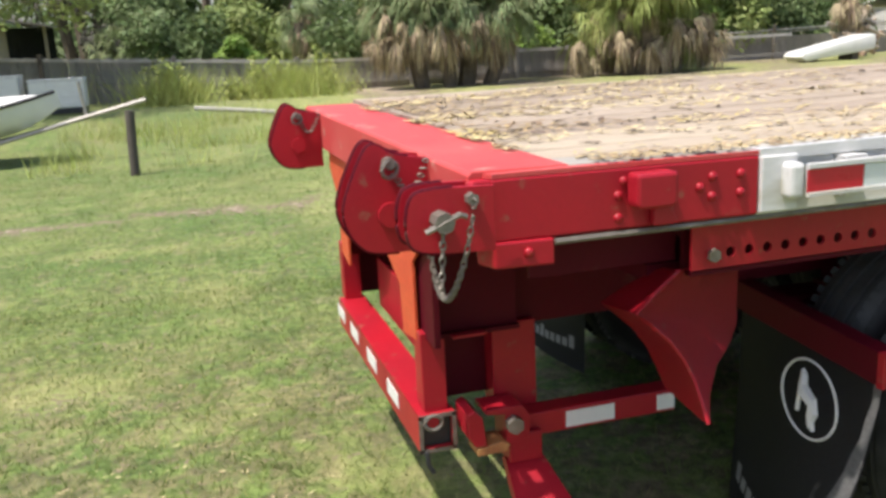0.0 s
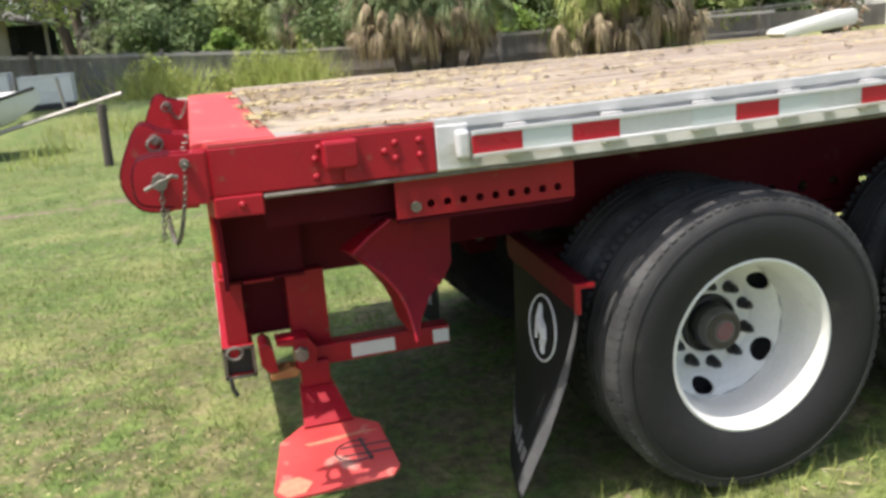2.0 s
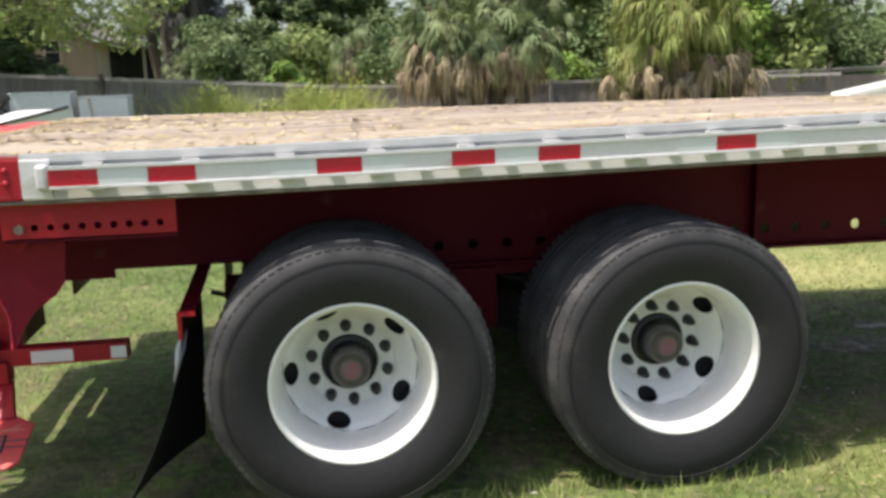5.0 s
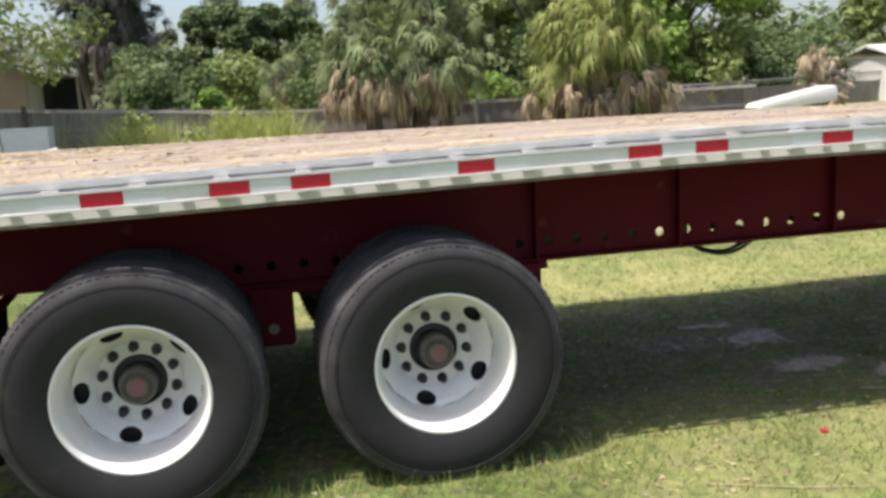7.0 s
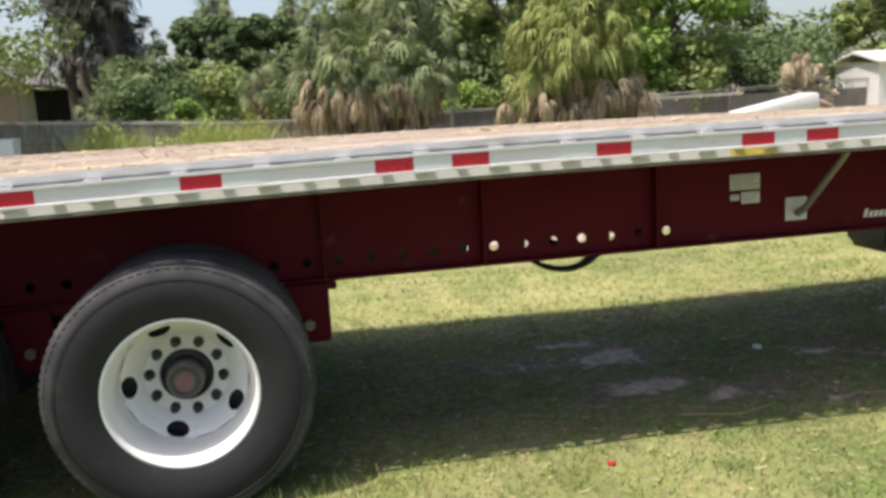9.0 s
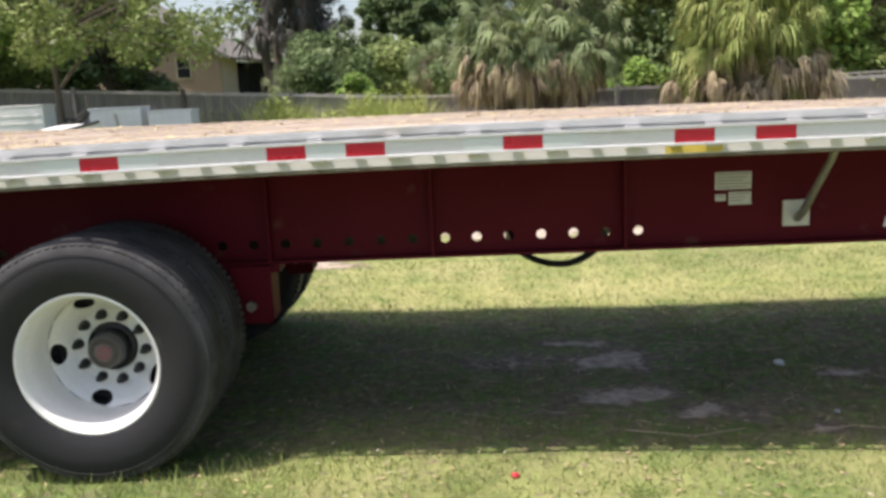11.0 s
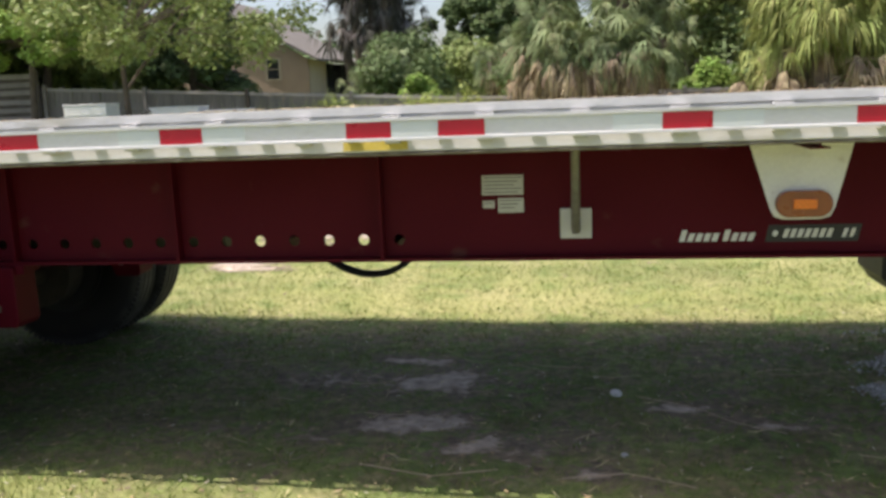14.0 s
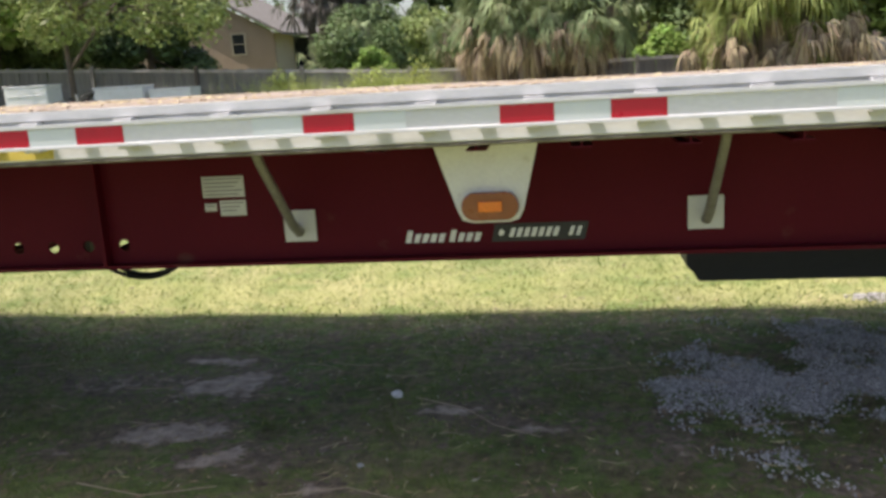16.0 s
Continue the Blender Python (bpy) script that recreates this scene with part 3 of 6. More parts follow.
def beam_web(y):
    """The web of a main beam, 10 mm thick, with the row of holes cut through."""
    bm = bmesh.new()
    t = 0.010
    def slab(x0, x1, z0, z1):
        box(bm, x0, x1, y, y + t, z0, z1)
    first, last = HOLE_X[0] - 0.07625, HOLE_X[-1] + 0.07625
    low, high = 0.752, 0.898
    slab(0.245, 0.98, 0.765, 1.195)
    slab(0.98, first, 0.80, 1.195)
    slab(first, last, high, 1.195)
    slab(last, FRONT - 0.6, low, 1.195)
    sides = 16
    for hx in HOLE_X:
        ring, edge = [], []
        for k in range(sides):
            a = 2 * math.pi * k / sides
            c, s = math.cos(a), math.sin(a)
            ring.append((hx + HOLE_R * c, HOLE_Z + HOLE_R * s))
            m = max(abs(c), abs(s))
            edge.append((hx + 0.07625 * c / m, HOLE_Z + (high - HOLE_Z if s > 0 else HOLE_Z - low) * s / m))
        v = {}
        for d in (0, 1):
            for nm, pts in (("r", ring), ("e", edge)):
                v[nm, d] = [bm.verts.new((p[0], y + t * d, p[1])) for p in pts]
        for k in range(sides):
            j = (k + 1) % sides
            bm.faces.new((v["e", 0][k], v["e", 0][j], v["r", 0][j], v["r", 0][k]))
            bm.faces.new((v["e", 1][j], v["e", 1][k], v["r", 1][k], v["r", 1][j]))
            bm.faces.new((v["r", 0][k], v["r", 0][j], v["r", 1][j], v["r", 1][k]))
    return bm


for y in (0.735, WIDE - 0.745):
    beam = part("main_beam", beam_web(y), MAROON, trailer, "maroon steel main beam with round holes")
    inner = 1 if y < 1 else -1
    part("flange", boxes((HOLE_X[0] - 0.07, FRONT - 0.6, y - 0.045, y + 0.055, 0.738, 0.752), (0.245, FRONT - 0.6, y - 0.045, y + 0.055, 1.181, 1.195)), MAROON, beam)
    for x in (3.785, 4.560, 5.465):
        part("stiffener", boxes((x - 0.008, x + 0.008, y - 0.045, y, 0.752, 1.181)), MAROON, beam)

# wheels: tyre, rim, hub, nuts
AXLES, AXLE_Z = (1.905, 3.155), 0.478


def tyre_mesh():
    w = 0.275
    half = [(0.292, 0.030), (0.305, 0.022), (0.345, 0.008), (0.395, 0.000), (0.440, 0.004), (0.470, 0.016), (0.488, 0.026), (0.500, 0.034), (0.5075, 0.046)]
    groove = []
    for c in (0.085, 0.1375, 0.190):
        groove += [(0.5115, c - 0.008), (0.499, c - 0.006), (0.499, c + 0.006), (0.5115, c + 0.008)]
    profile = half + [(0.510, 0.060)] + groove + [(0.510, w - 0.060)] + [(r, w - y) for r, y in half[::-1]]
    bm = lathe(profile, 72)
    # shoulder lugs
    for k in range(90):
        a = 2 * math.pi * k / 90
        m = Matrix.Rotation(a, 4, "Y")
        for y0, y1 in ((0.024, 0.058), (w - 0.058, w - 0.024)):
            v = [bm.verts.new(m @ Vector((x, yy, z))) for x, yy, z in ((-0.011, y0, 0.494), (0.011, y0, 0.494), (0.011, y1, 0.514), (-0.011, y1, 0.514), (-0.011, y0, 0.480), (0.011, y0, 0.480), (0.011, y1, 0.495), (-0.011, y1, 0.495))]
            for f in ((0, 1, 2, 3), (0, 4, 5, 1), (1, 5, 6, 2), (3, 2, 6, 7), (0, 3, 7, 4)):
                bm.faces.new([v[i] for i in f])
    # raised ring on the sidewall
    for r in (0.458,):
        tube(bm, [(r * math.cos(a), 0.004, r * math.sin(a)) for a in np.linspace(0, 2 * math.pi, 64, endpoint=False)], 0.0022, 5, True)
    me = bpy.data.meshes.new("tyre")
    bm.to_mesh(me)
    bm.free()
    return me


def disc_rim_mesh():
    """A dished steel disc wheel with five hand holes."""
    bm = lathe([(0.303, 0.010), (0.303, 0.000), (0.296, -0.002), (0.288, 0.004), (0.280, 0.030), (0.270, 0.055), (0.262, 0.075), (0.261, 0.140), (0.261, 0.172), (0.259, 0.190), (0.256, 0.200)], 60)
    turn = radians(40)
    sides, cells = 16, 5
    outer, inner = 0.256, 0.172
    y_of = lambda r: 0.200 + 0.0705 * smoothstep(outer, inner, r)
    for c in range(cells):
        a0 = 2 * math.pi * c / cells + turn
        ca, cr, ra, rr = a0, 0.226, 0.205, 0.028
        ring, edge = [], []
        for k in range(sides):
            t = 2 * math.pi * k / sides
            ct, st = math.cos(t), math.sin(t)
            ring.append((ca + ra * ct, cr + rr * st))
            m = max(abs(ct), abs(st))
            edge.append((ca + math.pi / cells * ct / m, cr + ((outer - cr) if st > 0 else (cr - inner)) * st / m))
        put = lambda p, back=0.0: bm.verts.new((p[1] * math.cos(p[0]), y_of(p[1]) + back, p[1] * math.sin(p[0])))
        r0, r1, e0 = [put(p) for p in ring], [put(p, 0.012) for p in ring], [put(p) for p in edge]
        for k in range(sides):
            j = (k + 1) % sides
            bm.faces.new((e0[k], e0[j], r0[j], r0[k]))
            bm.faces.new((r0[k], r0[j], r1[j], r1[k]))
    other = lathe([(0.172, 0.2705), (0.112, 0.2705), (0.108, 0.276)], 40)
    tmp = bpy.data.meshes.new("disc")
    other.to_mesh(tmp)
    other.free()
    bm.from_mesh(tmp)
    bmesh.ops.remove_doubles(bm, verts=bm.verts, dist=0.0006)
    me = bpy.data.meshes.new("rim")
    bm.to_mesh(me)
    bm.free()
    return me


def simple_mesh(name, bm):
    me = bpy.data.meshes.new(name)
    bm.to_mesh(me)
    bm.free()
    return me


TYRE, DISC = tyre_mesh(), disc_rim_mesh()
BARREL = simple_mesh("barrel", lathe([(0.296, 0.265), (0.285, 0.262), (0.266, 0.258), (0.260, 0.250), (0.258, 0.298), (0.2, 0.300), (0.10, 0.300)], 48))
HUB_BODY = simple_mesh("hub", lathe([(0.112, 0.285), (0.107, 0.281), (0.104, 0.256), (0.098, 0.254), (0.095, 0.275), (0.082, 0.273), (0.080, 0.225), (0.076, 0.218)], 40))
HUB_CAP = simple_mesh("hub_cap", lathe([(0.076, 0.262), (0.076, 0.185), (0.070, 0.176), (0.044, 0.173), (0.040, 0.167), (0.0, 0.166)], 36))
HUB_MARK = simple_mesh("hub_mark", lathe([(0.034, 0.1665), (0.033, 0.1640), (0.0, 0.1635)], 24))
bm = bmesh.new()
rod(bm, (0, 0.230, 0), (0, 0.272, 0), 0.0175, sides=6)
rod(bm, (0, 0.215, 0), (0, 0.232, 0), 0.011, sides=8)
rod(bm, (0, 0.262, 0), (0, 0.272, 0), 0.022, sides=16)
NUT = simple_mesh("wheel_nut", bm)


def wheel(x, y, flip, spin):
    """One wheel of a dual pair; flip turns its outer face to the far side."""
    axle = new("wheel")
    axle.parent = trailer
    axle.matrix_basis = pose(x, y, AXLE_Z, 0, 0, 180 if flip else 0) @ pose(0, 0, 0, 0, spin, 0)
    place("tyre", TYRE, RUBBER, axle, "worn black rubber tyre", True).matrix_basis = Matrix.Translation((0, -0.026, 0)) @ Matrix.Diagonal((1.018, 1.04, 1.018, 1))
    place("rim", DISC, RIM, axle, "white painted steel disc rim with hand holes", True)
    # Black back disc puts the shade behind the hand holes into colour.
    place("barrel", BARREL, BLACK, axle, "", True)
    return axle


def hub(x, y, flip, spin):
    axle = new("hub")
    axle.parent = trailer
    axle.matrix_basis = pose(x, y, AXLE_Z, 0, 0, 180 if flip else 0) @ pose(0, 0, 0, 0, spin, 0)
    place("hub_body", HUB_BODY, BLACK, axle, "black wheel hub", True)
    place("hub_cap", HUB_CAP, HUB, axle, "grey aluminium hub cap", True)
    place("hub_mark", HUB_MARK, material_mark, axle, "faded red mark on the cap", True)
    for k in range(10):
        a = 2 * math.pi * k / 10
        place("wheel_nut", NUT, BLACK, axle).location = (0.148 * math.cos(a), 0, 0.148 * math.sin(a))


material_mark = material("faded_red_mark", (0.24, 0.06, 0.07), (0.16, 0.11, 0.11), 0.6, scale=40, fine=200, bump=0.05, mix=0.5)
for k, x in enumerate(AXLES):
    wheel(x, 0.030, False, 0)
    hub(x, 0.030, False, -22 - 8 * k)
    inner = new("inner_wheel")
    inner.parent = trailer
    inner.location = (x, 0.335, AXLE_Z)
    place("tyre", TYRE, RUBBER, inner, "", True)
    place("barrel", BARREL, GREASE, inner, "", True)
    wheel(x, WIDE - 0.030, True, 50 + 33 * k)
    hub(x, WIDE - 0.030, True, 12)
    inner = new("inner_wheel")
    inner.parent = trailer
    inner.matrix_basis = pose(x, WIDE - 0.335, AXLE_Z, 0, 0, 180)
    place("tyre", TYRE, RUBBER, inner, "", True)
    place("barrel", BARREL, GREASE, inner, "", True)
    part("axle", rod(bmesh.new(), (x, 0.20, AXLE_Z), (x, WIDE - 0.20, AXLE_Z), 0.064, sides=20), GREASE, trailer, "round steel axle", True)
    for y in (0.735, WIDE - 0.745):
        part("brake_drum", rod(bmesh.new(), (x, y - 0.09, AXLE_Z), (x, y + 0.05, AXLE_Z), 0.205, sides=28), GREASE, trailer, "", True)
        bm = bmesh.new()
        for i in range(4):
            tube(bm, [(x + u, y + 0.02, AXLE_Z + 0.10 + 0.016 * i + 0.10 * (abs(u) / 0.55) ** 2) for u in np.linspace(-0.55 + 0.08 * i, 0.55 - 0.08 * i, 9)], 0.012, 4)
        part("leaf_spring", bm, GREASE, trailer, "dark steel leaf springs")
# suspension hangers and slider beam
for y in (0.735, WIDE - 0.745):
    side = -1 if y < 1.3 else 1
    part("slider_beam", boxes((1.42, 3.83, y - 0.055, y + 0.065, 0.700, 0.737)), MAROON, trailer, "maroon slider beam over the axles")
    for x in (1.52, 2.47, 3.69):
        bm = bmesh.new()
        prism(bm, [(x - 0.10, 0.735), (x + 0.10, 0.735), (x + 0.10, 0.475), (x + 0.085, 0.455), (x - 0.05, 0.455), (x - 0.10, 0.56)], "y", y - 0.075, y + 0.085, bevel=0.006)
        hanger = part("spring_hanger", bm, MAROON, trailer, "maroon spring hanger bracket")
        part("bolt", rod(bmesh.new(), (x, y - 0.10, 0.545), (x, y + 0.10, 0.545), 0.026, sides=6), STEEL, hanger)

# plate with a row of adjusting holes under the tail rail
bm = bmesh.new()
t0, t1 = 0.139, 0.147
holes = [0.866 + 0.0509 * k for k in range(9)]
lo, hi, zc = 1.046, 1.116, 1.082
box(bm, 0.760, holes[0] - 0.02545, t0, t1, lo, hi)
box(bm, holes[-1] + 0.02545, 1.328, t0, t1, lo, hi)
box(bm, 0.760, 1.328, t0, t1, hi, 1.19)
for hx in holes:
    ring, edge = [], []
    for k in range(16):
        a = 2 * math.pi * k / 16
        c, s = math.cos(a), math.sin(a)
        m = max(abs(c), abs(s))
        ring.append((hx + 0.0125 * c, zc + 0.0125 * s))
        edge.append((hx + 0.02545 * c / m, zc + ((hi - zc) if s > 0 else (zc - lo)) * s / m))
    r0, r1 = [bm.verts.new((p[0], t0, p[1])) for p in ring], [bm.verts.new((p[0], t1, p[1])) for p in ring]
    e0 = [bm.verts.new((p[0], t0, p[1])) for p in edge]
    for k in range(16):
        j = (k + 1) % 16
        bm.faces.new((e0[k], e0[j], r0[j], r0[k]))
        bm.faces.new((r0[k], r0[j], r1[j], r1[k]))
pin_plate = part("adjusting_plate", bm, RED, trailer, "red plate with a row of adjusting holes")
part("bolt", rod(bmesh.new(), (0.818, 0.128, 1.079), (0.818, 0.139, 1.079), 0.017, sides=6), STEEL, pin_plate)
part("backing", boxes((0.765, 1.325, 0.185, 0.195, 1.04, 1.19), (0.765, 1.325, 0.147, 0.195, 1.03, 1.04)), MAROON, pin_plate)

# folded wing bracket below the plate
crease = [(0.745, 0.168, 1.044), (0.672, 0.150, 1.002), (0.616, 0.140, 0.962), (0.660, 0.137, 0.925), (0.702, 0.134, 0.885), (0.740, 0.130, 0.832), (0.762, 0.118, 0.780), (0.770, 0.096, 0.730), (0.774, 0.075, 0.684)]
edge_line = [(0.940, 0.213, 1.044), (0.938, 0.210, 1.000), (0.934, 0.205, 0.955), (0.932, 0.202, 0.920), (0.930, 0.196, 0.880), (0.900, 0.176, 0.838), (0.838, 0.142, 0.796), (0.800, 0.110, 0.738), (0.780, 0.077, 0.684)]
back_line = [(x - 0.020 * k, y + 0.145 * k, z - 0.012 * k) for (x, y, z), k in zip(crease, (0.4, 0.8, 1.0, 1.0, 1.0, 1.0, 1.0, 0.95, 0.15))]


def sheet(a_line, b_line, across):
    bm = bmesh.new()
    lines = [[bm.verts.new(Vector(a).lerp(Vector(b), k / across)) for k in range(across + 1)] for a, b in zip(a_line, b_line)]
    for p, q in zip(lines, lines[1:]):
        for k in range(across):
            bm.faces.new((p[k], p[k + 1], q[k + 1], q[k]))
    bmesh.ops.solidify(bm, geom=list(bm.faces), thickness=0.007)
    return bm


wing = part("wing_bracket", sheet(crease, edge_line, 5), RED, trailer, "red folded steel wing bracket", True)
part("flange", sheet(crease, back_line, 2), RED, wing, "", True)
part("fold_edge", tube(bmesh.new(), [(x - 0.002, y - 0.003, z) for x, y, z in crease], 0.0055, 6), RED, wing, "", True)
part("arm", boxes((0.70, 0.93, 0.235, 0.74, 1.00, 1.045)), MAROON, wing)

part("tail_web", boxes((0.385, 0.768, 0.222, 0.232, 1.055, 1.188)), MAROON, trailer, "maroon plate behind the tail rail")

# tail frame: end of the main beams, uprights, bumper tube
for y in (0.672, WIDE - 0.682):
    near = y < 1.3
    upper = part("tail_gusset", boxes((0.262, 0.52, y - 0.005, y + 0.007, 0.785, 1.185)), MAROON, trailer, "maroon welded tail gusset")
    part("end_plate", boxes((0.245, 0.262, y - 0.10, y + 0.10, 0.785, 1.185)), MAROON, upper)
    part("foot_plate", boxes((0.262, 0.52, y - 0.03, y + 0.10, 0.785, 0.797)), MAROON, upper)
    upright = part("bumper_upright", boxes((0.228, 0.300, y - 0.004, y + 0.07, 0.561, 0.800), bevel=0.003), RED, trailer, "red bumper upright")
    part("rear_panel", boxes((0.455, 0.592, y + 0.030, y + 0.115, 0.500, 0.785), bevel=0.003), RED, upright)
    # Side and web plates are darkened to paint in the shade of their recess.
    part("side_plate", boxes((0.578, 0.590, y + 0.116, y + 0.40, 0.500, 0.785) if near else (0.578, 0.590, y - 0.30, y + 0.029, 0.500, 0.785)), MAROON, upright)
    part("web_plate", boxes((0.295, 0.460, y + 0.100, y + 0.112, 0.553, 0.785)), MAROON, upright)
    part("lip", boxes((0.31, 0.41, y - 0.06, y - 0.03, 0.790, 0.798)), RED, upper)
part("tail_panel", boxes((0.350, 0.362, 0.80, WIDE - 0.80, 0.555, 0.755)), RED, trailer, "red cross panel between the uprights")
# square bumper tube, open at its ends
bm = bmesh.new()
x0, x1, z0, z1, w = 0.206, 0.314, 0.446, 0.560, 0.010
ya, yb = 0.645, WIDE - 0.645
corners = {}
for yy in (ya, yb):
    for q, inset in (("o", 0.0), ("i", w)):
        corners[q, yy] = [bm.verts.new((xx, yy, zz)) for xx, zz in ((x0 + inset, z0 + inset), (x1 - inset, z0 + inset), (x1 - inset, z1 - inset), (x0 + inset, z1 - inset))]
for k in range(4):
    j = (k + 1) % 4
    for q in "oi":
        bm.faces.new((corners[q, ya][k], corners[q, ya][j], corners[q, yb][j], corners[q, yb][k]))
    for yy in (ya, yb):
        bm.faces.new((corners["o", yy][k], corners["o", yy][j], corners["i", yy][j], corners["i", yy][k]))
bmesh.ops.recalc_face_normals(bm, faces=bm.faces)
bumper = part("bumper", bm, RED, trailer, "red square steel tube bumper")
part("end_rim", boxes((x0 - 0.002, x1 + 0.002, ya - 0.003, ya, z0 - 0.002, z0 + w), (x0 - 0.002, x0 + w, ya - 0.003, ya, z0, z1), (x1 - w, x1 + 0.002, ya - 0.003, ya, z0, z1), (x0 - 0.002, x1 + 0.002, ya - 0.003, ya, z1 - w, z1 + 0.002)), STEEL, bumper, "bare worn steel edge")
# Black sheet just inside the opening paints the tube's inner shade.
part("end_plug", boxes((x0 + w, x1 - w, ya + 0.022, ya + 0.03, z0 + w, z1 - w)), BLACK, bumper, "black sheet standing in for the shade inside the tube")
for y in (0.90, 1.22, 1.54, 1.82):
    part("reflective_tape", boxes((x0 - 0.002, x0, y, y + 0.15, 0.480, 0.530)), WHITE, bumper, "white reflective tape")
part("hook", tube(bmesh.new(), [(0.222, 0.638, 0.45), (0.225, 0.635, 0.41), (0.238, 0.635, 0.385)], 0.008, 6), BLACK, bumper)
part("shackle", tube(bmesh.new(), [(0.246 + 0.026 * math.cos(a), 0.636, 0.540 + 0.022 * math.sin(a)) for a in np.linspace(0, 2 * math.pi, 14, endpoint=False)], 0.006, 6, True), STEEL, bumper, "worn steel ring on the tube's end")
part("bolt", rod(bmesh.new(), (0.246, 0.637, 0.540), (0.246, 0.648, 0.540), 0.018, sides=6), RED, bumper)
# side tube running forward with tape
side = part("side_bar", boxes((0.47, 1.022, 0.625, 0.70, 0.448, 0.520), bevel=0.004), RED, trailer, "red side bar with white tape")
for a, b, mat in ((0.652, 0.812, WHITE), (0.958, 1.018, WHITE)):
    part("reflective_tape", boxes((a, b, 0.622, 0.625, 0.458, 0.508)), mat, side, "white reflective tape")
# hinge lugs beside the bumper
bm = bmesh.new()
prism(bm, [(0.330, 0.500), (0.352, 0.470), (0.385, 0.468), (0.375, 0.555), (0.352, 0.580), (0.330, 0.570)], "y", 0.575, 0.70, bevel=0.003)
lug = part("hinge_lug", bm, RED, trailer, "red hinge lug beside the bumper")
bm = bmesh.new()
prism(bm, [(0.390, 0.570), (0.500, 0.570), (0.528, 0.530), (0.520, 0.462), (0.450, 0.455), (0.448, 0.548), (0.390, 0.556)], "y", 0.590, 0.69, bevel=0.003)
part("lug_plate", bm, RED, lug)
bm = bmesh.new()
prism(bm, [(0.355, 0.440), (0.448, 0.440), (0.455, 0.462), (0.430, 0.474), (0.355, 0.462)], "y", 0.575, 0.66, bevel=0.003)
part("rusty_plate", bm, RUST, lug, "bare rusty plate")
part("bolt", rod(bmesh.new(), (0.470, 0.560, 0.520), (0.470, 0.59, 0.520), 0.026, sides=6), STEEL, lug)
# fold-down step: sloping neck and a nearly level plate
bm = bmesh.new()
prism(bm, [(0.462, 0.475), (0.565, 0.475), (0.565, 0.385), (0.462, 0.385)], "y", 0.600, 0.68, bevel=0.004)
step = part("folding_step", bm, RED, trailer, "red fold-down steel step with a worn plate")
bm = bmesh.new()
a = [bm.verts.new(p) for p in ((0.455, 0.655, 0.385), (0.570, 0.655, 0.385), (0.570, 0.625, 0.395), (0.455, 0.625, 0.395))]
b = [bm.verts.new(p) for p in ((0.440, 0.500, 0.262), (0.610, 0.500, 0.262), (0.610, 0.475, 0.292), (0.440, 0.475, 0.292))]
for k in range(4):
    bm.faces.new((a[k], a[(k + 1) % 4], b[(k + 1) % 4], b[k]))
bm.faces.new(a)
bm.faces.new(b[::-1])
bmesh.ops.recalc_face_normals(bm, faces=bm.faces)
part("neck", bm, RED, step)
plate_way = Matrix.Translation((0.515, 0.485, 0.284)) @ Matrix.Rotation(radians(9), 4, "X")
bm = bmesh.new()
prism(bm, [(-0.080, 0.02), (0.100, 0.02), (0.178, -0.050), (0.192, -0.300), (0.160, -0.345), (-0.185, -0.360), (-0.215, -0.315), (-0.165, -0.060)], "z", -0.012, 0.0, bevel=0.003)
bm.transform(plate_way)
blade = part("step_plate", bm, RED_FADED, step, "worn red step plate with a black painted mark")
bm = bmesh.new()
tube(bm, [(0.075 + 0.075 * math.cos(a), -0.185 + 0.055 * math.sin(a), 0.001) for a in np.linspace(1.0, 5.3, 20)], 0.0032, 4)
tube(bm, [(0.02, -0.160, 0.001), (0.185, -0.165, 0.001)], 0.0038, 4)
tube(bm, [(0.02, -0.205, 0.001), (0.185, -0.210, 0.001)], 0.0038, 4)
tube(bm, [(0.095, -0.120, 0.001), (0.110, -0.245, 0.001)], 0.006, 4)
bm.transform(plate_way)
part("painted_mark", bm, BLACK, blade, "black painted loop and bars")
for outline in ([(-0.09, -0.098), (0.02, -0.086), (0.12, -0.078), (0.165, -0.088), (0.08, -0.094), (0.0, -0.108), (-0.07, -0.110)], [(-0.185, -0.270), (-0.130, -0.262), (-0.090, -0.300), (-0.120, -0.345), (-0.175, -0.352), (-0.205, -0.315)]):
    bm = bmesh.new()
    prism(bm, outline, "z", 0.0002, 0.0012)
    bm.transform(plate_way)
    part("bare_patch", bm, RUST_PALE, blade, "paint worn down to pale metal")

# tail brackets with pins and chains
def rounded(outline):
    """Cuts the corners of an outline twice, leaving the edge on the tail beam straight."""
    for _ in range(2):
        out = []
        for (ax, az), (bx, bz) in zip(outline, outline[1:] + outline[:1]):
            if ax > 0.2 and bx > 0.2:
                out += [(ax, az), (bx, bz)]
            else:
                out += [(ax * 0.75 + bx * 0.25, az * 0.75 + bz * 0.25) if ax < 0.2 else (ax, az), (ax * 0.25 + bx * 0.75, az * 0.25 + bz * 0.75) if bx < 0.2 else (bx, bz)]
        outline = list(dict.fromkeys(out))
    return outline


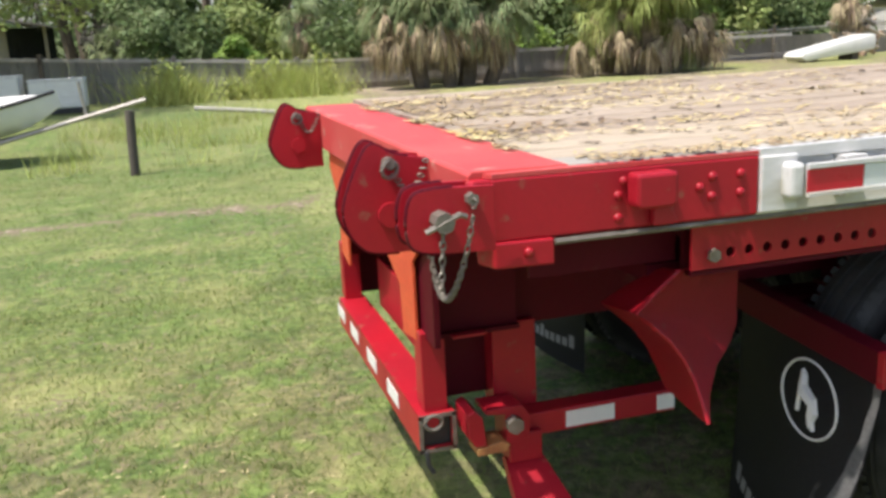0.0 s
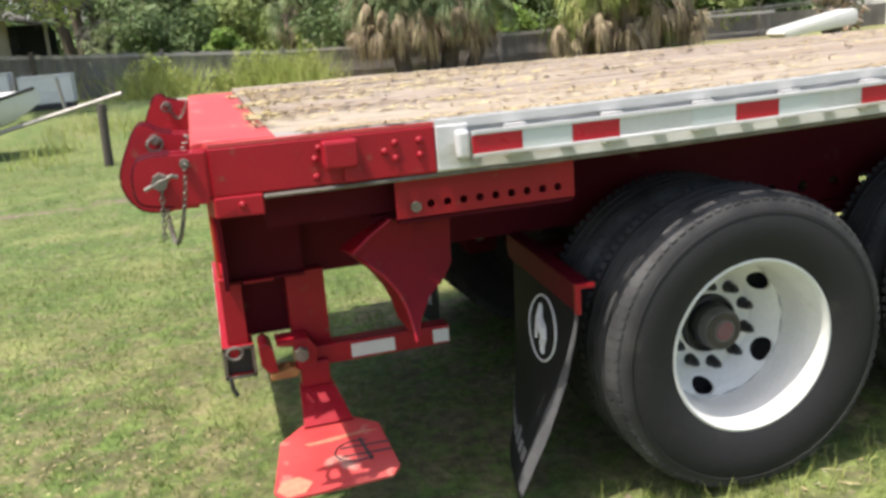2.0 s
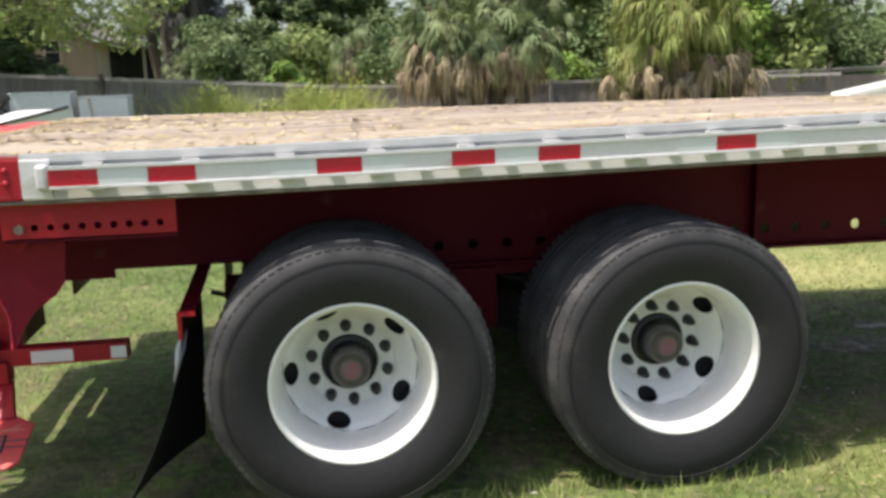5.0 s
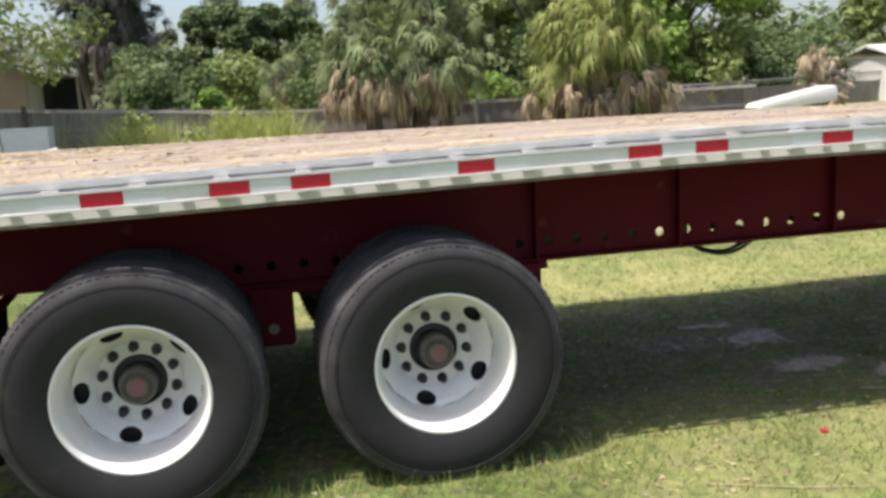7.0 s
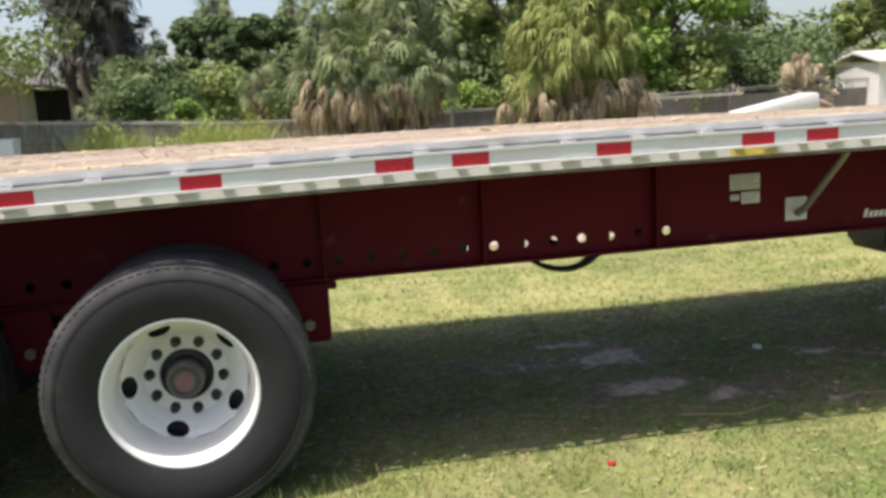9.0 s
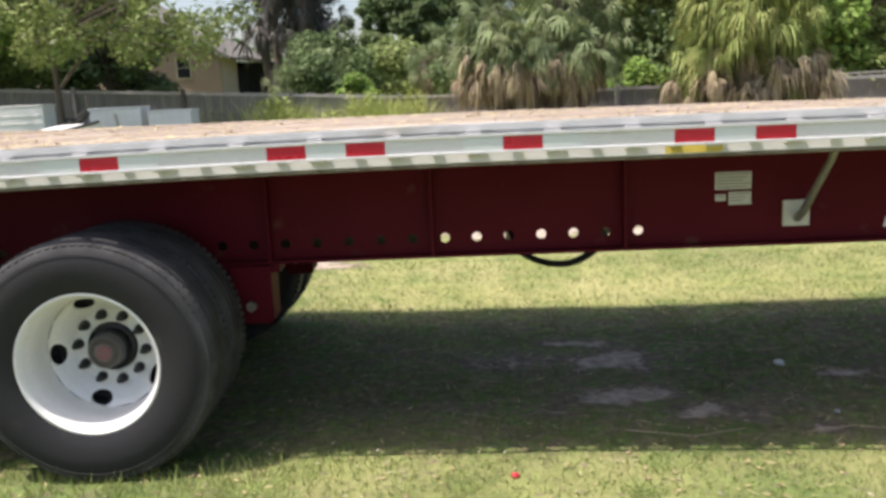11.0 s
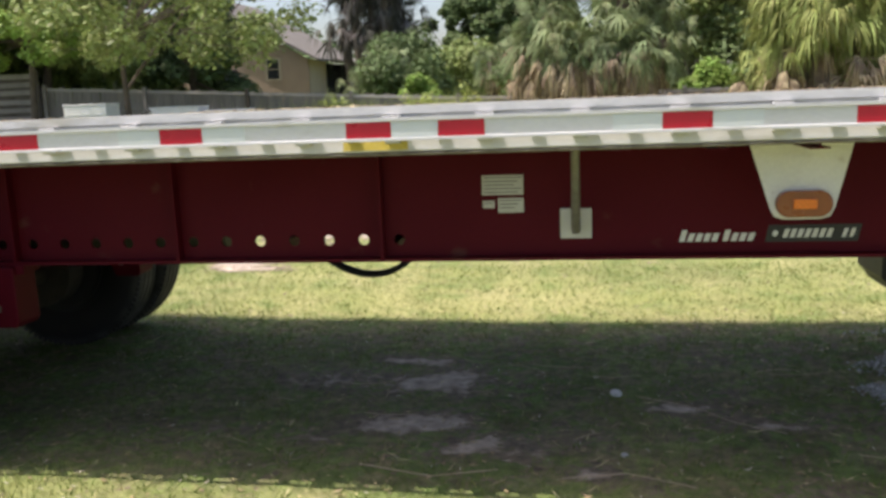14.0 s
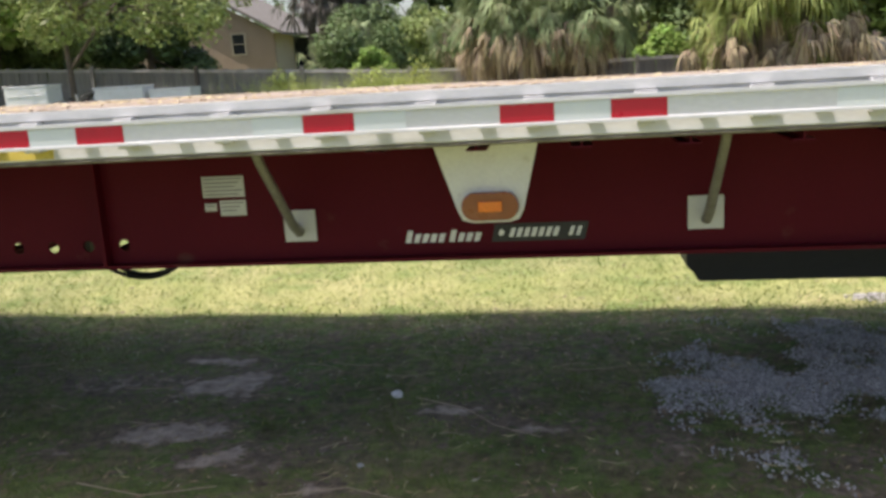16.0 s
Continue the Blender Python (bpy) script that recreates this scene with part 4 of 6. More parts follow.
def bracket(y, outline, name, label, thick=0.010, gap=0.07):
    bm = bmesh.new()
    outline = rounded(outline)
    prism(bm, outline, "y", y, y + thick, bevel=0.002)
    prism(bm, outline, "y", y + gap, y + gap + thick, bevel=0.002)
    plates = part(name, bm, RED, trailer, label)
    rim = [p for p in outline if p[0] < 0.2]
    for side in (y + thick / 2, y + gap + thick / 2):
        part("grimy_edge", tube(bmesh.new(), [(a - 0.0012, side, b) for a, b in rim], 0.0050, 6), MAROON, plates, "dark maroon bead along the plate's edge")
    return plates


BIG = [(0.205, 1.335), (0.120, 1.345), (0.085, 1.375), (0.060, 1.372), (0.035, 1.330), (-0.005, 1.240), (-0.005, 1.190), (0.020, 1.140), (0.060, 1.110), (0.205, 1.110)]
for y in (0.40, 2.055):
    big = bracket(y, BIG, "roller_bracket", "red roller bracket on the tail beam", gap=0.09)
    part("roller", rod(bmesh.new(), (0.105, y - 0.012, 1.205), (0.105, y + 0.11, 1.205), 0.030, sides=18), RED, big)
    part("pin", rod(bmesh.new(), (0.105, y - 0.030, 1.330), (0.105, y + 0.11, 1.330), 0.014, sides=10), STEEL, big, "steel pin")
    part("ring", tube(bmesh.new(), [(0.105 + 0.03 * math.cos(a) * 0.7, y - 0.026 + 0.01 * math.cos(a), 1.316 + 0.020 * math.sin(a)) for a in np.linspace(0, 2 * math.pi, 16, endpoint=False)], 0.0055, 5, True), STEEL, big)
    bm = bmesh.new()
    for i in range(13):
        u = i / 12
        c = Vector((0.112 + 0.085 * u, y - 0.012, 1.318 - 0.065 * math.sin(math.pi * u) + 0.01 * u))
        tube(bm, [c + Vector((0.0085 * math.cos(a), (0.0045 if i % 2 else 0) * math.sin(a), (0 if i % 2 else 0.0045) * math.sin(a))) for a in np.linspace(0, 2 * math.pi, 8, endpoint=False)], 0.0022, 4, True)
    part("chain", bm, STEEL, big, "short safety chain")
SMALL = [(0.238, 1.318), (0.085, 1.322), (0.058, 1.298), (0.052, 1.225), (0.075, 1.190), (0.238, 1.182)]
small = bracket(0.030, SMALL, "pin_bracket", "red pin bracket with a safety chain", gap=0.075)
part("pin", rod(bmesh.new(), (0.120, 0.000, 1.258), (0.120, 0.12, 1.258), 0.015, sides=10), STEEL, small, "steel pin")
part("pin_head", rod(bmesh.new(), (0.120, -0.014, 1.258), (0.120, 0.030, 1.258), 0.021, sides=8), STEEL, small)
part("linch_pin", tube(bmesh.new(), [(0.082, -0.006, 1.242), (0.120, -0.010, 1.260), (0.152, -0.008, 1.272), (0.166, -0.006, 1.266)], 0.0065, 6), STEEL, small, "bent linch pin through the pin's head")
part("bolt", rod(bmesh.new(), (0.186, 0.008, 1.296), (0.186, 0.030, 1.296), 0.013, sides=6), STEEL, small)
bm = bmesh.new()
def chain(bm, points, size=0.0105, wire=0.0026):
    for i, p in enumerate(points):
        a, b = Vector(points[max(i - 1, 0)]), Vector(points[min(i + 1, len(points) - 1)])
        q = (b - a).to_track_quat("X", "Z")
        across = Vector((0, 1, 0)) if i % 2 else Vector((0, 0, 1))
        tube(bm, [Vector(p) + q @ (Vector((size, 0, 0)) * math.cos(t) + across * 0.0055 * math.sin(t)) for t in np.linspace(0, 2 * math.pi, 8, endpoint=False)], wire, 4, True)
chain(bm, [(0.186 - 0.066 * u - 0.014 * math.sin(math.pi * u), 0.006 + 0.125 * u, 1.288 - 0.035 * u - 0.190 * math.sin(math.pi * u) ** 0.75) for u in np.linspace(0, 1, 34)])
part("chain", bm, STEEL, small, "hanging steel safety chain")
bm = bmesh.new()
chain(bm, [(0.122 - 0.010 * u, 0.010, 1.24 - 0.125 * u) for u in np.linspace(0, 1, 9)])
part("chain", bm, STEEL, small, "hanging steel safety chain")
# plates behind the brackets
for flip in (False, True):
    Z = (lambda p: [(WIDE - yy, zz) for yy, zz in p][::-1]) if flip else (lambda p: p)
    bm = bmesh.new()
    prism(bm, Z([(0.705, 0.770), (0.860, 0.745), (0.870, 0.895), (1.040, 0.965), (1.130, 1.180), (0.560, 1.180), (0.560, 1.10), (0.705, 1.00)]), "x", 0.226, 0.236, bevel=0.002)
    # Sunlight on this red plate is painted by its orange colour.
    part("bracket_arm", bm, SUNLIT_RED, trailer, "tapered red plate under the bracket, coloured orange as if sunlit")
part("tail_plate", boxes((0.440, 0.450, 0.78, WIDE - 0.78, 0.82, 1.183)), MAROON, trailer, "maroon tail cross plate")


# mud flaps
WORN_WHITE = material("worn_white_print", (0.50, 0.50, 0.49), (0.36, 0.36, 0.355), 0.6, scale=14, fine=120, bump=0.03, mix=0.8)
def mud_flap(y0, y1):
    bm = bmesh.new()
    flip = y0 > 1
    ends = ((y0 + 0.008, 0.0), (y1 + 0.02, 0.040)) if not flip else ((y1 - 0.008, 0.0), (y0 - 0.02, 0.040))
    rings = [[bm.verts.new((x, yy, z + up)) for x, z in ((1.308, 0.762), (1.366, 0.762), (1.366, 0.755), (1.317, 0.755), (1.317, 0.672), (1.308, 0.672))] for yy, up in ends]
    for k in range(6):
        bm.faces.new((rings[0][k], rings[0][(k + 1) % 6], rings[1][(k + 1) % 6], rings[1][k]))
    bm.faces.new(rings[0][::-1])
    bm.faces.new(rings[1])
    bmesh.ops.recalc_face_normals(bm, faces=bm.faces)
    # Shade is painted in: a dark angle, only its lit end in bright red.
    hang = part("flap_hanger", bm, MAROON, trailer, "red steel angle carrying a mud flap, darkened to its shaded tone")
    tip = ends[0][0]
    part("hanger_end", boxes((1.305, 1.369, tip - 0.010, tip + 0.010, 0.752, 0.766), (1.305, 1.320, tip - 0.010, tip + 0.010, 0.668, 0.752)), RED, hang)
    rows, cols = 16, 8
    bm = bmesh.new()
    at = lambda u, v: (1.320 - (0.06 if flip else 0.24) * v ** 1.7 * (1.0 - 0.88 * u) - 0.030 * math.sin(math.pi * u) * smoothstep(0, 0.3, v), (y0 + (y1 - y0) * u) if y0 < 1 else (y1 - (y1 - y0) * u), 0.74 - 0.68 * v)
    grid = [[bm.verts.new(at(i / cols, j / rows)) for i in range(cols + 1)] for j in range(rows + 1)]
    for j in range(rows):
        for i in range(cols):
            bm.faces.new((grid[j][i], grid[j][i + 1], grid[j + 1][i + 1], grid[j + 1][i]))
    bmesh.ops.solidify(bm, geom=list(bm.faces), thickness=0.010)
    part("mud_flap", bm, FLAP, hang, "black rubber mud flap with pale print", True)
    def on(u, v, out=0.004):
        p = at(u, v)
        return (p[0] - out, p[1], p[2])
    bm = bmesh.new()
    tube(bm, [on(0.38 + 0.19 * math.cos(a + 0.25), 0.27 + 0.15 * math.sin(a)) for a in np.linspace(0, 2 * math.pi, 36, endpoint=False)], 0.0042, 4, True)
    part("emblem_ring", bm, WHITE, hang, "pale oval ring")
    bm = bmesh.new()
    tube(bm, [on(0.455, 0.165), on(0.435, 0.185), on(0.425, 0.225), on(0.395, 0.255), on(0.345, 0.275), on(0.315, 0.315), on(0.325, 0.350), on(0.305, 0.385)], [0.006, 0.012, 0.015, 0.019, 0.017, 0.012, 0.008, 0.007], 6)
    tube(bm, [on(0.420, 0.245), on(0.432, 0.290), on(0.428, 0.335)], [0.014, 0.008, 0.006], 5)
    tube(bm, [on(0.345, 0.28), on(0.348, 0.335), on(0.328, 0.380)], [0.012, 0.008, 0.006], 5)
    part("emblem_shape", bm, WHITE, hang, "pale plain shape inside the oval")
    # the lettering as plain blocks
    for k in range(8):
        u = 0.88 - 0.090 * k
        top, foot = (0.765 if k in (0, 5) else 0.795) + 0.006 * k, 0.855 + 0.006 * k
        bm = bmesh.new()
        corners = [bm.verts.new(on(uu, vv, 0.004)) for uu, vv in ((u, top), (u - 0.066, top), (u - 0.066, foot), (u, foot))]
        bm.faces.new(corners)
        bmesh.ops.solidify(bm, geom=list(bm.faces), thickness=0.002)
        part("lettering_bar", bm, WORN_WHITE, hang)
    bm = bmesh.new()
    inner, outer = [], []
    for k in range(13):
        v = 0.10 + 0.88 * k / 12
        outer.append(bm.verts.new(on(0.005, v, 0.0035)))
        inner.append(bm.verts.new(on(0.05 + 0.10 * smoothstep(0.25, 0.8, v) + 0.015 * noise.noise((v * 9, y0, 0)), v, 0.0035)))
    for k in range(12):
        bm.faces.new((outer[k], inner[k], inner[k + 1], outer[k + 1]))
    bmesh.ops.solidify(bm, geom=list(bm.faces), thickness=0.002)
    part("edge_strip", bm, WORN, hang, "worn grey flap edge")


mud_flap(0.105, 0.715)
mud_flap(WIDE - 0.715, WIDE - 0.105)

# plates, braces, marker lamp and lettering bars on the near beam
Y = 0.735
for a, b, z0, z1 in ((5.888, 6.056, 1.003, 1.084), (5.952, 6.056, 0.930, 0.990), (5.890, 5.938, 0.950, 0.980)):
    plate = part("data_plate", boxes((a, b, Y - 0.003, Y, z0, z1)), LABEL, trailer, "pale printed data plate")
    n = max(1, int((z1 - z0) / 0.016))
    part("print", boxes(*[(a + 0.008, b - 0.008 - 0.03 * ((k * 7) % 3) / 2, Y - 0.0042, Y - 0.003, z1 - 0.012 - 0.015 * k, z1 - 0.007 - 0.015 * k) for k in range(n)]), INK, plate)
for x in (6.266, 7.776):
    part("brace_pad", boxes((x - 0.063, x + 0.063, Y - 0.008, Y, 0.820, 0.943), bevel=0.003), LABEL, trailer, "pale brace pad bolted to the beam")
    bm = bmesh.new()
    tube(bm, [(x, Y - 0.02, 0.858), (x, Y - 0.09, 0.90), (x, 0.36, 1.165), (x, 0.31, 1.225)], [0.019, 0.018, 0.016, 0.016], 10)
    part("brace", bm, GALV, trailer, "grey tubular brace to the side rail", True)
bm = bmesh.new()
prism(bm, [(6.850, 1.232), (7.205, 1.232), (7.145, 0.985), (7.130, 0.955), (7.100, 0.945), (6.975, 0.945), (6.945, 0.955), (6.930, 0.985)], "y", 0.330, 0.338, bevel=0.002)
bracket_plate = part("lamp_bracket", bm, WHITE, trailer, "white tapered lamp bracket")
part("top_fold", boxes((6.850, 7.205, 0.10, 0.335, 1.225, 1.234)), WHITE, bracket_plate)


def oval(cx, cz, rx, rz, flat, n=28):
    out = []
    for k in range(n):
        a = 2 * math.pi * k / n
        out.append((cx + (flat if math.cos(a) > 0 else -flat) + rx * math.cos(a), cz + rz * math.sin(a)))
    return out


bm = bmesh.new()
prism(bm, oval(7.038, 1.002, 0.045, 0.046, 0.048), "y", 0.300, 0.330, bevel=0.004)
lamp = part("marker_lamp", bm, AMBER_RIM, trailer, "amber oval side marker lamp")
bm = bmesh.new()
prism(bm, [(7.000, 0.985), (7.078, 0.985), (7.078, 1.020), (7.000, 1.020)], "y", 0.293, 0.2995, bevel=0.003)
part("lens", bm, AMBER, lamp, "bright amber lens")
# makers' marks as plain bars
slant = 0.012
def bar(bm, x, z0, z1, w):
    prism(bm, [(x, z0), (x + w, z0), (x + w + slant, z1), (x + slant, z1)], "y", Y - 0.003, Y)
for k in range(9):
    x = 6.672 + 0.031 * k + (0.012 if k > 4 else 0)
    bm = bmesh.new()
    bar(bm, x, 0.800, 0.846 if k in (0, 5) else 0.832, 0.021)
    part("emblem_bar", bm, WHITE, trailer, "white slanted bar of a maker's mark")
bm = bmesh.new()
prism(bm, [(7.000, 0.795), (7.345, 0.795), (7.360, 0.862), (7.015, 0.862)], "y", Y - 0.003, Y)
strip = part("emblem", bm, BLACK, trailer, "black emblem strip with pale bars")
Y -= 0.003
for k in range(7):
    x = 7.065 + 0.027 * k
    bm = bmesh.new()
    bar(bm, x, 0.812, 0.846, 0.017)
    part("bar", bm, WHITE, strip)
for k in range(2):
    bm = bmesh.new()
    bar(bm, 7.285 + 0.027 * k, 0.812, 0.846, 0.014)
    part("bar", bm, WHITE, strip)
bm = bmesh.new()
prism(bm, [(7.028, 0.822), (7.036, 0.816), (7.046, 0.822), (7.050, 0.834), (7.040, 0.842), (7.030, 0.836)], "y", Y - 0.003, Y)
part("badge", bm, WHITE, strip)
Y += 0.003
# air hoses sagging between the beams
bm = bmesh.new()
for k, (d, y) in enumerate(((0.125, 1.43), (0.105, 1.46), (0.115, 1.49))):
    tube(bm, [(4.96 + 0.52 * u, y, 0.640 - d * 4 * u * (1 - u) + 0.008 * math.sin(5 * u + k)) for u in np.linspace(0, 1, 14)], 0.010, 6)
part("air_hose", bm, BLACK, trailer, "black air hoses sagging between the beams", True)
# Unseen cylinders added to block daylight behind some of the beam's holes.
part("air_tank", rod(bmesh.new(), (3.86, 1.28, 0.780), (4.58, 1.28, 0.780), 0.118, sides=24), BLACK, trailer, "black cylinder between the beams, added to darken the holes", True)
part("air_tank", rod(bmesh.new(), (2.30, 1.28, 0.800), (3.78, 1.28, 0.800), 0.105, sides=24), BLACK, trailer, "black cylinder between the beams, added to darken the holes", True)
for x in (4.96, 5.48):
    part("hose_clip", boxes((x - 0.02, x + 0.02, 1.41, 1.51, 0.63, 0.76)), BLACK, trailer)
part("cross_tie", boxes((4.93, 4.99, 0.745, WIDE - 0.745, 0.752, 0.80), (5.45, 5.51, 0.745, WIDE - 0.745, 0.752, 0.80)), MAROON, trailer)
# black tool box hung below the far side
bm = bmesh.new()
prism(bm, [(7.890, 0.760), (7.890, 0.345), (7.925, 0.310), (7.955, 0.262), (10.10, 0.262), (10.10, 0.760)], "y", 2.08, 2.50, bevel=0.006)
tool_box = part("tool_box", bm, BLACK, trailer, "black steel tool box under the far side")
part("hanger", boxes((8.0, 8.06, 2.10, 2.48, 0.76, 1.19), (9.9, 9.96, 2.10, 2.48, 0.76, 1.19)), BLACK, tool_box)
for y in (0.80, 1.72):
    part("landing_leg", boxes((9.6, 9.72, y, y + 0.12, 0.05, 0.737), (9.5, 9.82, y - 0.06, y + 0.18, -0.09, -0.06), (9.62, 9.70, y + 0.02, y + 0.10, -0.06, 0.05)), BLACK, trailer, "black landing leg with a foot plate")

# ---- fence ----
LEAF_DARK = material("dark_green_leaves", (0.095, 0.145, 0.055), (0.150, 0.200, 0.078), 0.6, scale=0.7, fine=6, bump=0.0, mix=0.5, island=0.3, gloss=0.2, through_light=0.25)
LEAF_GREEN = material("green_leaves", (0.180, 0.238, 0.074), (0.262, 0.312, 0.108), 0.55, scale=0.8, fine=6, bump=0.0, mix=0.5, island=0.3, gloss=0.2, through_light=0.3)
LEAF_OLIVE = material("olive_green_leaves", (0.190, 0.250, 0.072), (0.290, 0.325, 0.115), 0.55, scale=0.8, fine=6, bump=0.0, mix=0.5, island=0.35, gloss=0.25, through_light=0.3)
LEAF_BRIGHT = material("bright_green_leaves", (0.200, 0.320, 0.065), (0.290, 0.390, 0.105), 0.55, scale=0.8, fine=6, bump=0.0, mix=0.5, island=0.28, gloss=0.2, through_light=0.35)
FROND = material("green_palm_fronds", (0.135, 0.185, 0.085), (0.262, 0.296, 0.142), 0.62, gloss=0.18, scale=0.8, fine=8, bump=0.0, mix=0.5, island=0.4, through_light=0.2)
FROND_YELLOW = material("yellow_green_palm_fronds", (0.180, 0.235, 0.060), (0.320, 0.335, 0.115), 0.62, gloss=0.18, scale=0.8, fine=8, bump=0.0, mix=0.5, island=0.4, through_light=0.2)
FROND_GREY = material("dusty_dark_palm_fronds", (0.065, 0.072, 0.052), (0.110, 0.104, 0.082), 0.7, gloss=0.2, scale=0.8, fine=8, bump=0.0, mix=0.5, island=0.4, through_light=0.15)
FROND_GREYDEAD = material("grey_dead_palm_fronds", (0.24, 0.215, 0.19), (0.13, 0.115, 0.10), 0.85, gloss=0.2, scale=1.0, fine=8, bump=0.0, mix=0.6, island=0.4)
FROND_DEAD = material("dead_straw_palm_fronds", (0.42, 0.345, 0.23), (0.25, 0.19, 0.12), 0.85, gloss=0.2, scale=1.0, fine=8, bump=0.0, mix=0.6, island=0.5, through_light=0.15)
WEED = material("tall_yellow_green_weeds", (0.33, 0.40, 0.09), (0.42, 0.43, 0.15), 0.7, scale=1.5, fine=10, bump=0.0, mix=0.5, island=0.35, through_light=0.3)
GRASS = material("grass_blades", (0.100, 0.160, 0.032), (0.168, 0.200, 0.058), 0.65, scale=0.9, fine=7, bump=0.0, mix=0.45, island=0.2, gloss=0.2, through_light=0.45)
GRASS_DRY = material("dry_grass_blades", (0.34, 0.335, 0.125), (0.26, 0.275, 0.085), 0.8, gloss=0.2, scale=1.2, fine=7, bump=0.0, mix=0.5, island=0.2, through_light=0.4)


def fence_top(x):
    return 1.50 - 0.058 * (x + 1.0) if x < 4 else 1.21 + 0.005 * (x - 4)


def fence_y(x):
    return 23.15 + 0.045 * min(x + 2, 0)


fence = thing("board_fence", (-3.0, 23.1, 0.4), "weathered grey board fence with posts and a top rail", "fence", kind="")
board = simple_mesh("board", boxes((-0.072, 0.072, -0.010, 0.010, 0.0, 1.0)))
board.materials.append(WOOD)
rnd = random.Random(11)
x = -10.3
while x < 16.0:
    ob = place("board", board, WOOD, fence)
    top = fence_top(x) + rnd.uniform(-0.03, 0.02)
    base = ground_z(x, fence_y(x)) - 0.03
    ob.matrix_world = Matrix.Translation((x, fence_y(x) + rnd.uniform(-0.008, 0.008), base)) @ Matrix.Rotation(radians(rnd.uniform(-1.2, 1.2)), 4, "Y") @ Matrix.Diagonal((rnd.uniform(1.05, 1.08), 1, top - base, 1))
    ob.matrix_parent_inverse = Matrix.Translation(-fence.location)
    x += 0.150
for x in np.arange(-10.2, 16, 3.26):
    y, z = fence_y(x) - 0.06, ground_z(x, 23) - 0.02
    first = abs(x + 2.67) < 1.7
    bm = boxes((x - 0.055, x + 0.055, y - 0.05, y + 0.04, z, fence_top(x) + 0.08), bevel=0.006)
    ob = part("post", bm, WOOD if not first else WOOD_DARK, fence)
    ob.matrix_parent_inverse = Matrix.Translation(-fence.location)
for drop in (0.02, 0.62):
    for a in np.arange(-10.3, 15.9, 3.26):
        b = a + 3.25
        bm = bmesh.new()
        va = [bm.verts.new((xx, fence_y(xx) + yy, fence_top(xx) - drop + zz)) for xx in (a, b) for yy, zz in ((-0.055, 0), (-0.011, 0), (-0.011, -0.085), (-0.055, -0.085))]
        for f in ((0, 1, 5, 4), (1, 2, 6, 5), (2, 3, 7, 6), (3, 0, 4, 7), (3, 2, 1, 0), (4, 5, 6, 7)):
            bm.faces.new([va[i] for i in f])
        ob = part("rail", bm, WOOD_PALE if drop < 0.1 else WOOD, fence)
        ob.matrix_parent_inverse = Matrix.Translation(-fence.location)
# the taller fence of level boards
slat_fence = thing("slat_fence", (-16, 22.7, 0.7), "taller fence of level grey boards", "fence")
slat = simple_mesh("slat", boxes((-1.45, 1.45, -0.012, 0.012, -0.075, 0.075)))
for i in range(5):
    for k in range(6):
        xc = -11.85 - 2.92 * i
        ob = place("slat", slat, WOOD, slat_fence)
        ob.matrix_basis = pose(xc + 16, 0.0 + rnd.uniform(-0.01, 0.01), 2.42 - 0.7 - 0.265 * k + rnd.uniform(-0.015, 0.015) + 0.05 * i, 0, rnd.uniform(-0.5, 0.5), 0)
    ob = part("post", boxes((xc + 1.40 + 16, xc + 1.52 + 16, -0.06, -0.012, -0.1, 1.86 + 0.05 * i), bevel=0.005), WOOD_DARK, slat_fence)
    part("backing", boxes((xc - 1.4 + 16, xc + 1.4 + 16, 0.03, 0.05, 0.0, 1.7)), WOOD_DARK, slat_fence)


# ---- vegetation ----
def leaf_cloud(seed, clumps, leaves, size, spread, flat=0.75):
    """Many small leaves in clumps. clumps: rows of centre and radius."""
    r = np.random.RandomState(seed)
    verts, faces = [], []
    for cx, cy, cz, rad in clumps:
        n = int(leaves * (rad / spread) ** 2)
        d = r.normal(size=(n, 3))
        d /= np.linalg.norm(d, axis=1)[:, None]
        face = d * 0.7 + (0, 0, 0.8) + 0.55 * r.normal(size=(n, 3))
        d *= (rad * (0.45 + 0.65 * r.uniform(0.0, 1.0, n) ** 0.7))[:, None]
        d[:, 2] *= flat
        c = d + (cx, cy, cz)
        u = np.cross(face, r.normal(size=(n, 3)))
        u /= np.linalg.norm(u, axis=1)[:, None]
        w = np.cross(face, u)
        w /= np.linalg.norm(w, axis=1)[:, None]
        s = size * r.uniform(0.6, 1.3, n)[:, None]
        base = len(verts)
        quad = np.stack([c - u * s, c + w * s * 0.45, c + u * s, c - w * s * 0.45], 1).reshape(-1, 3)
        verts.extend(map(tuple, quad))
        faces.extend((base + 4 * i, base + 4 * i + 1, base + 4 * i + 2, base + 4 * i + 3) for i in range(n))
    return verts, faces


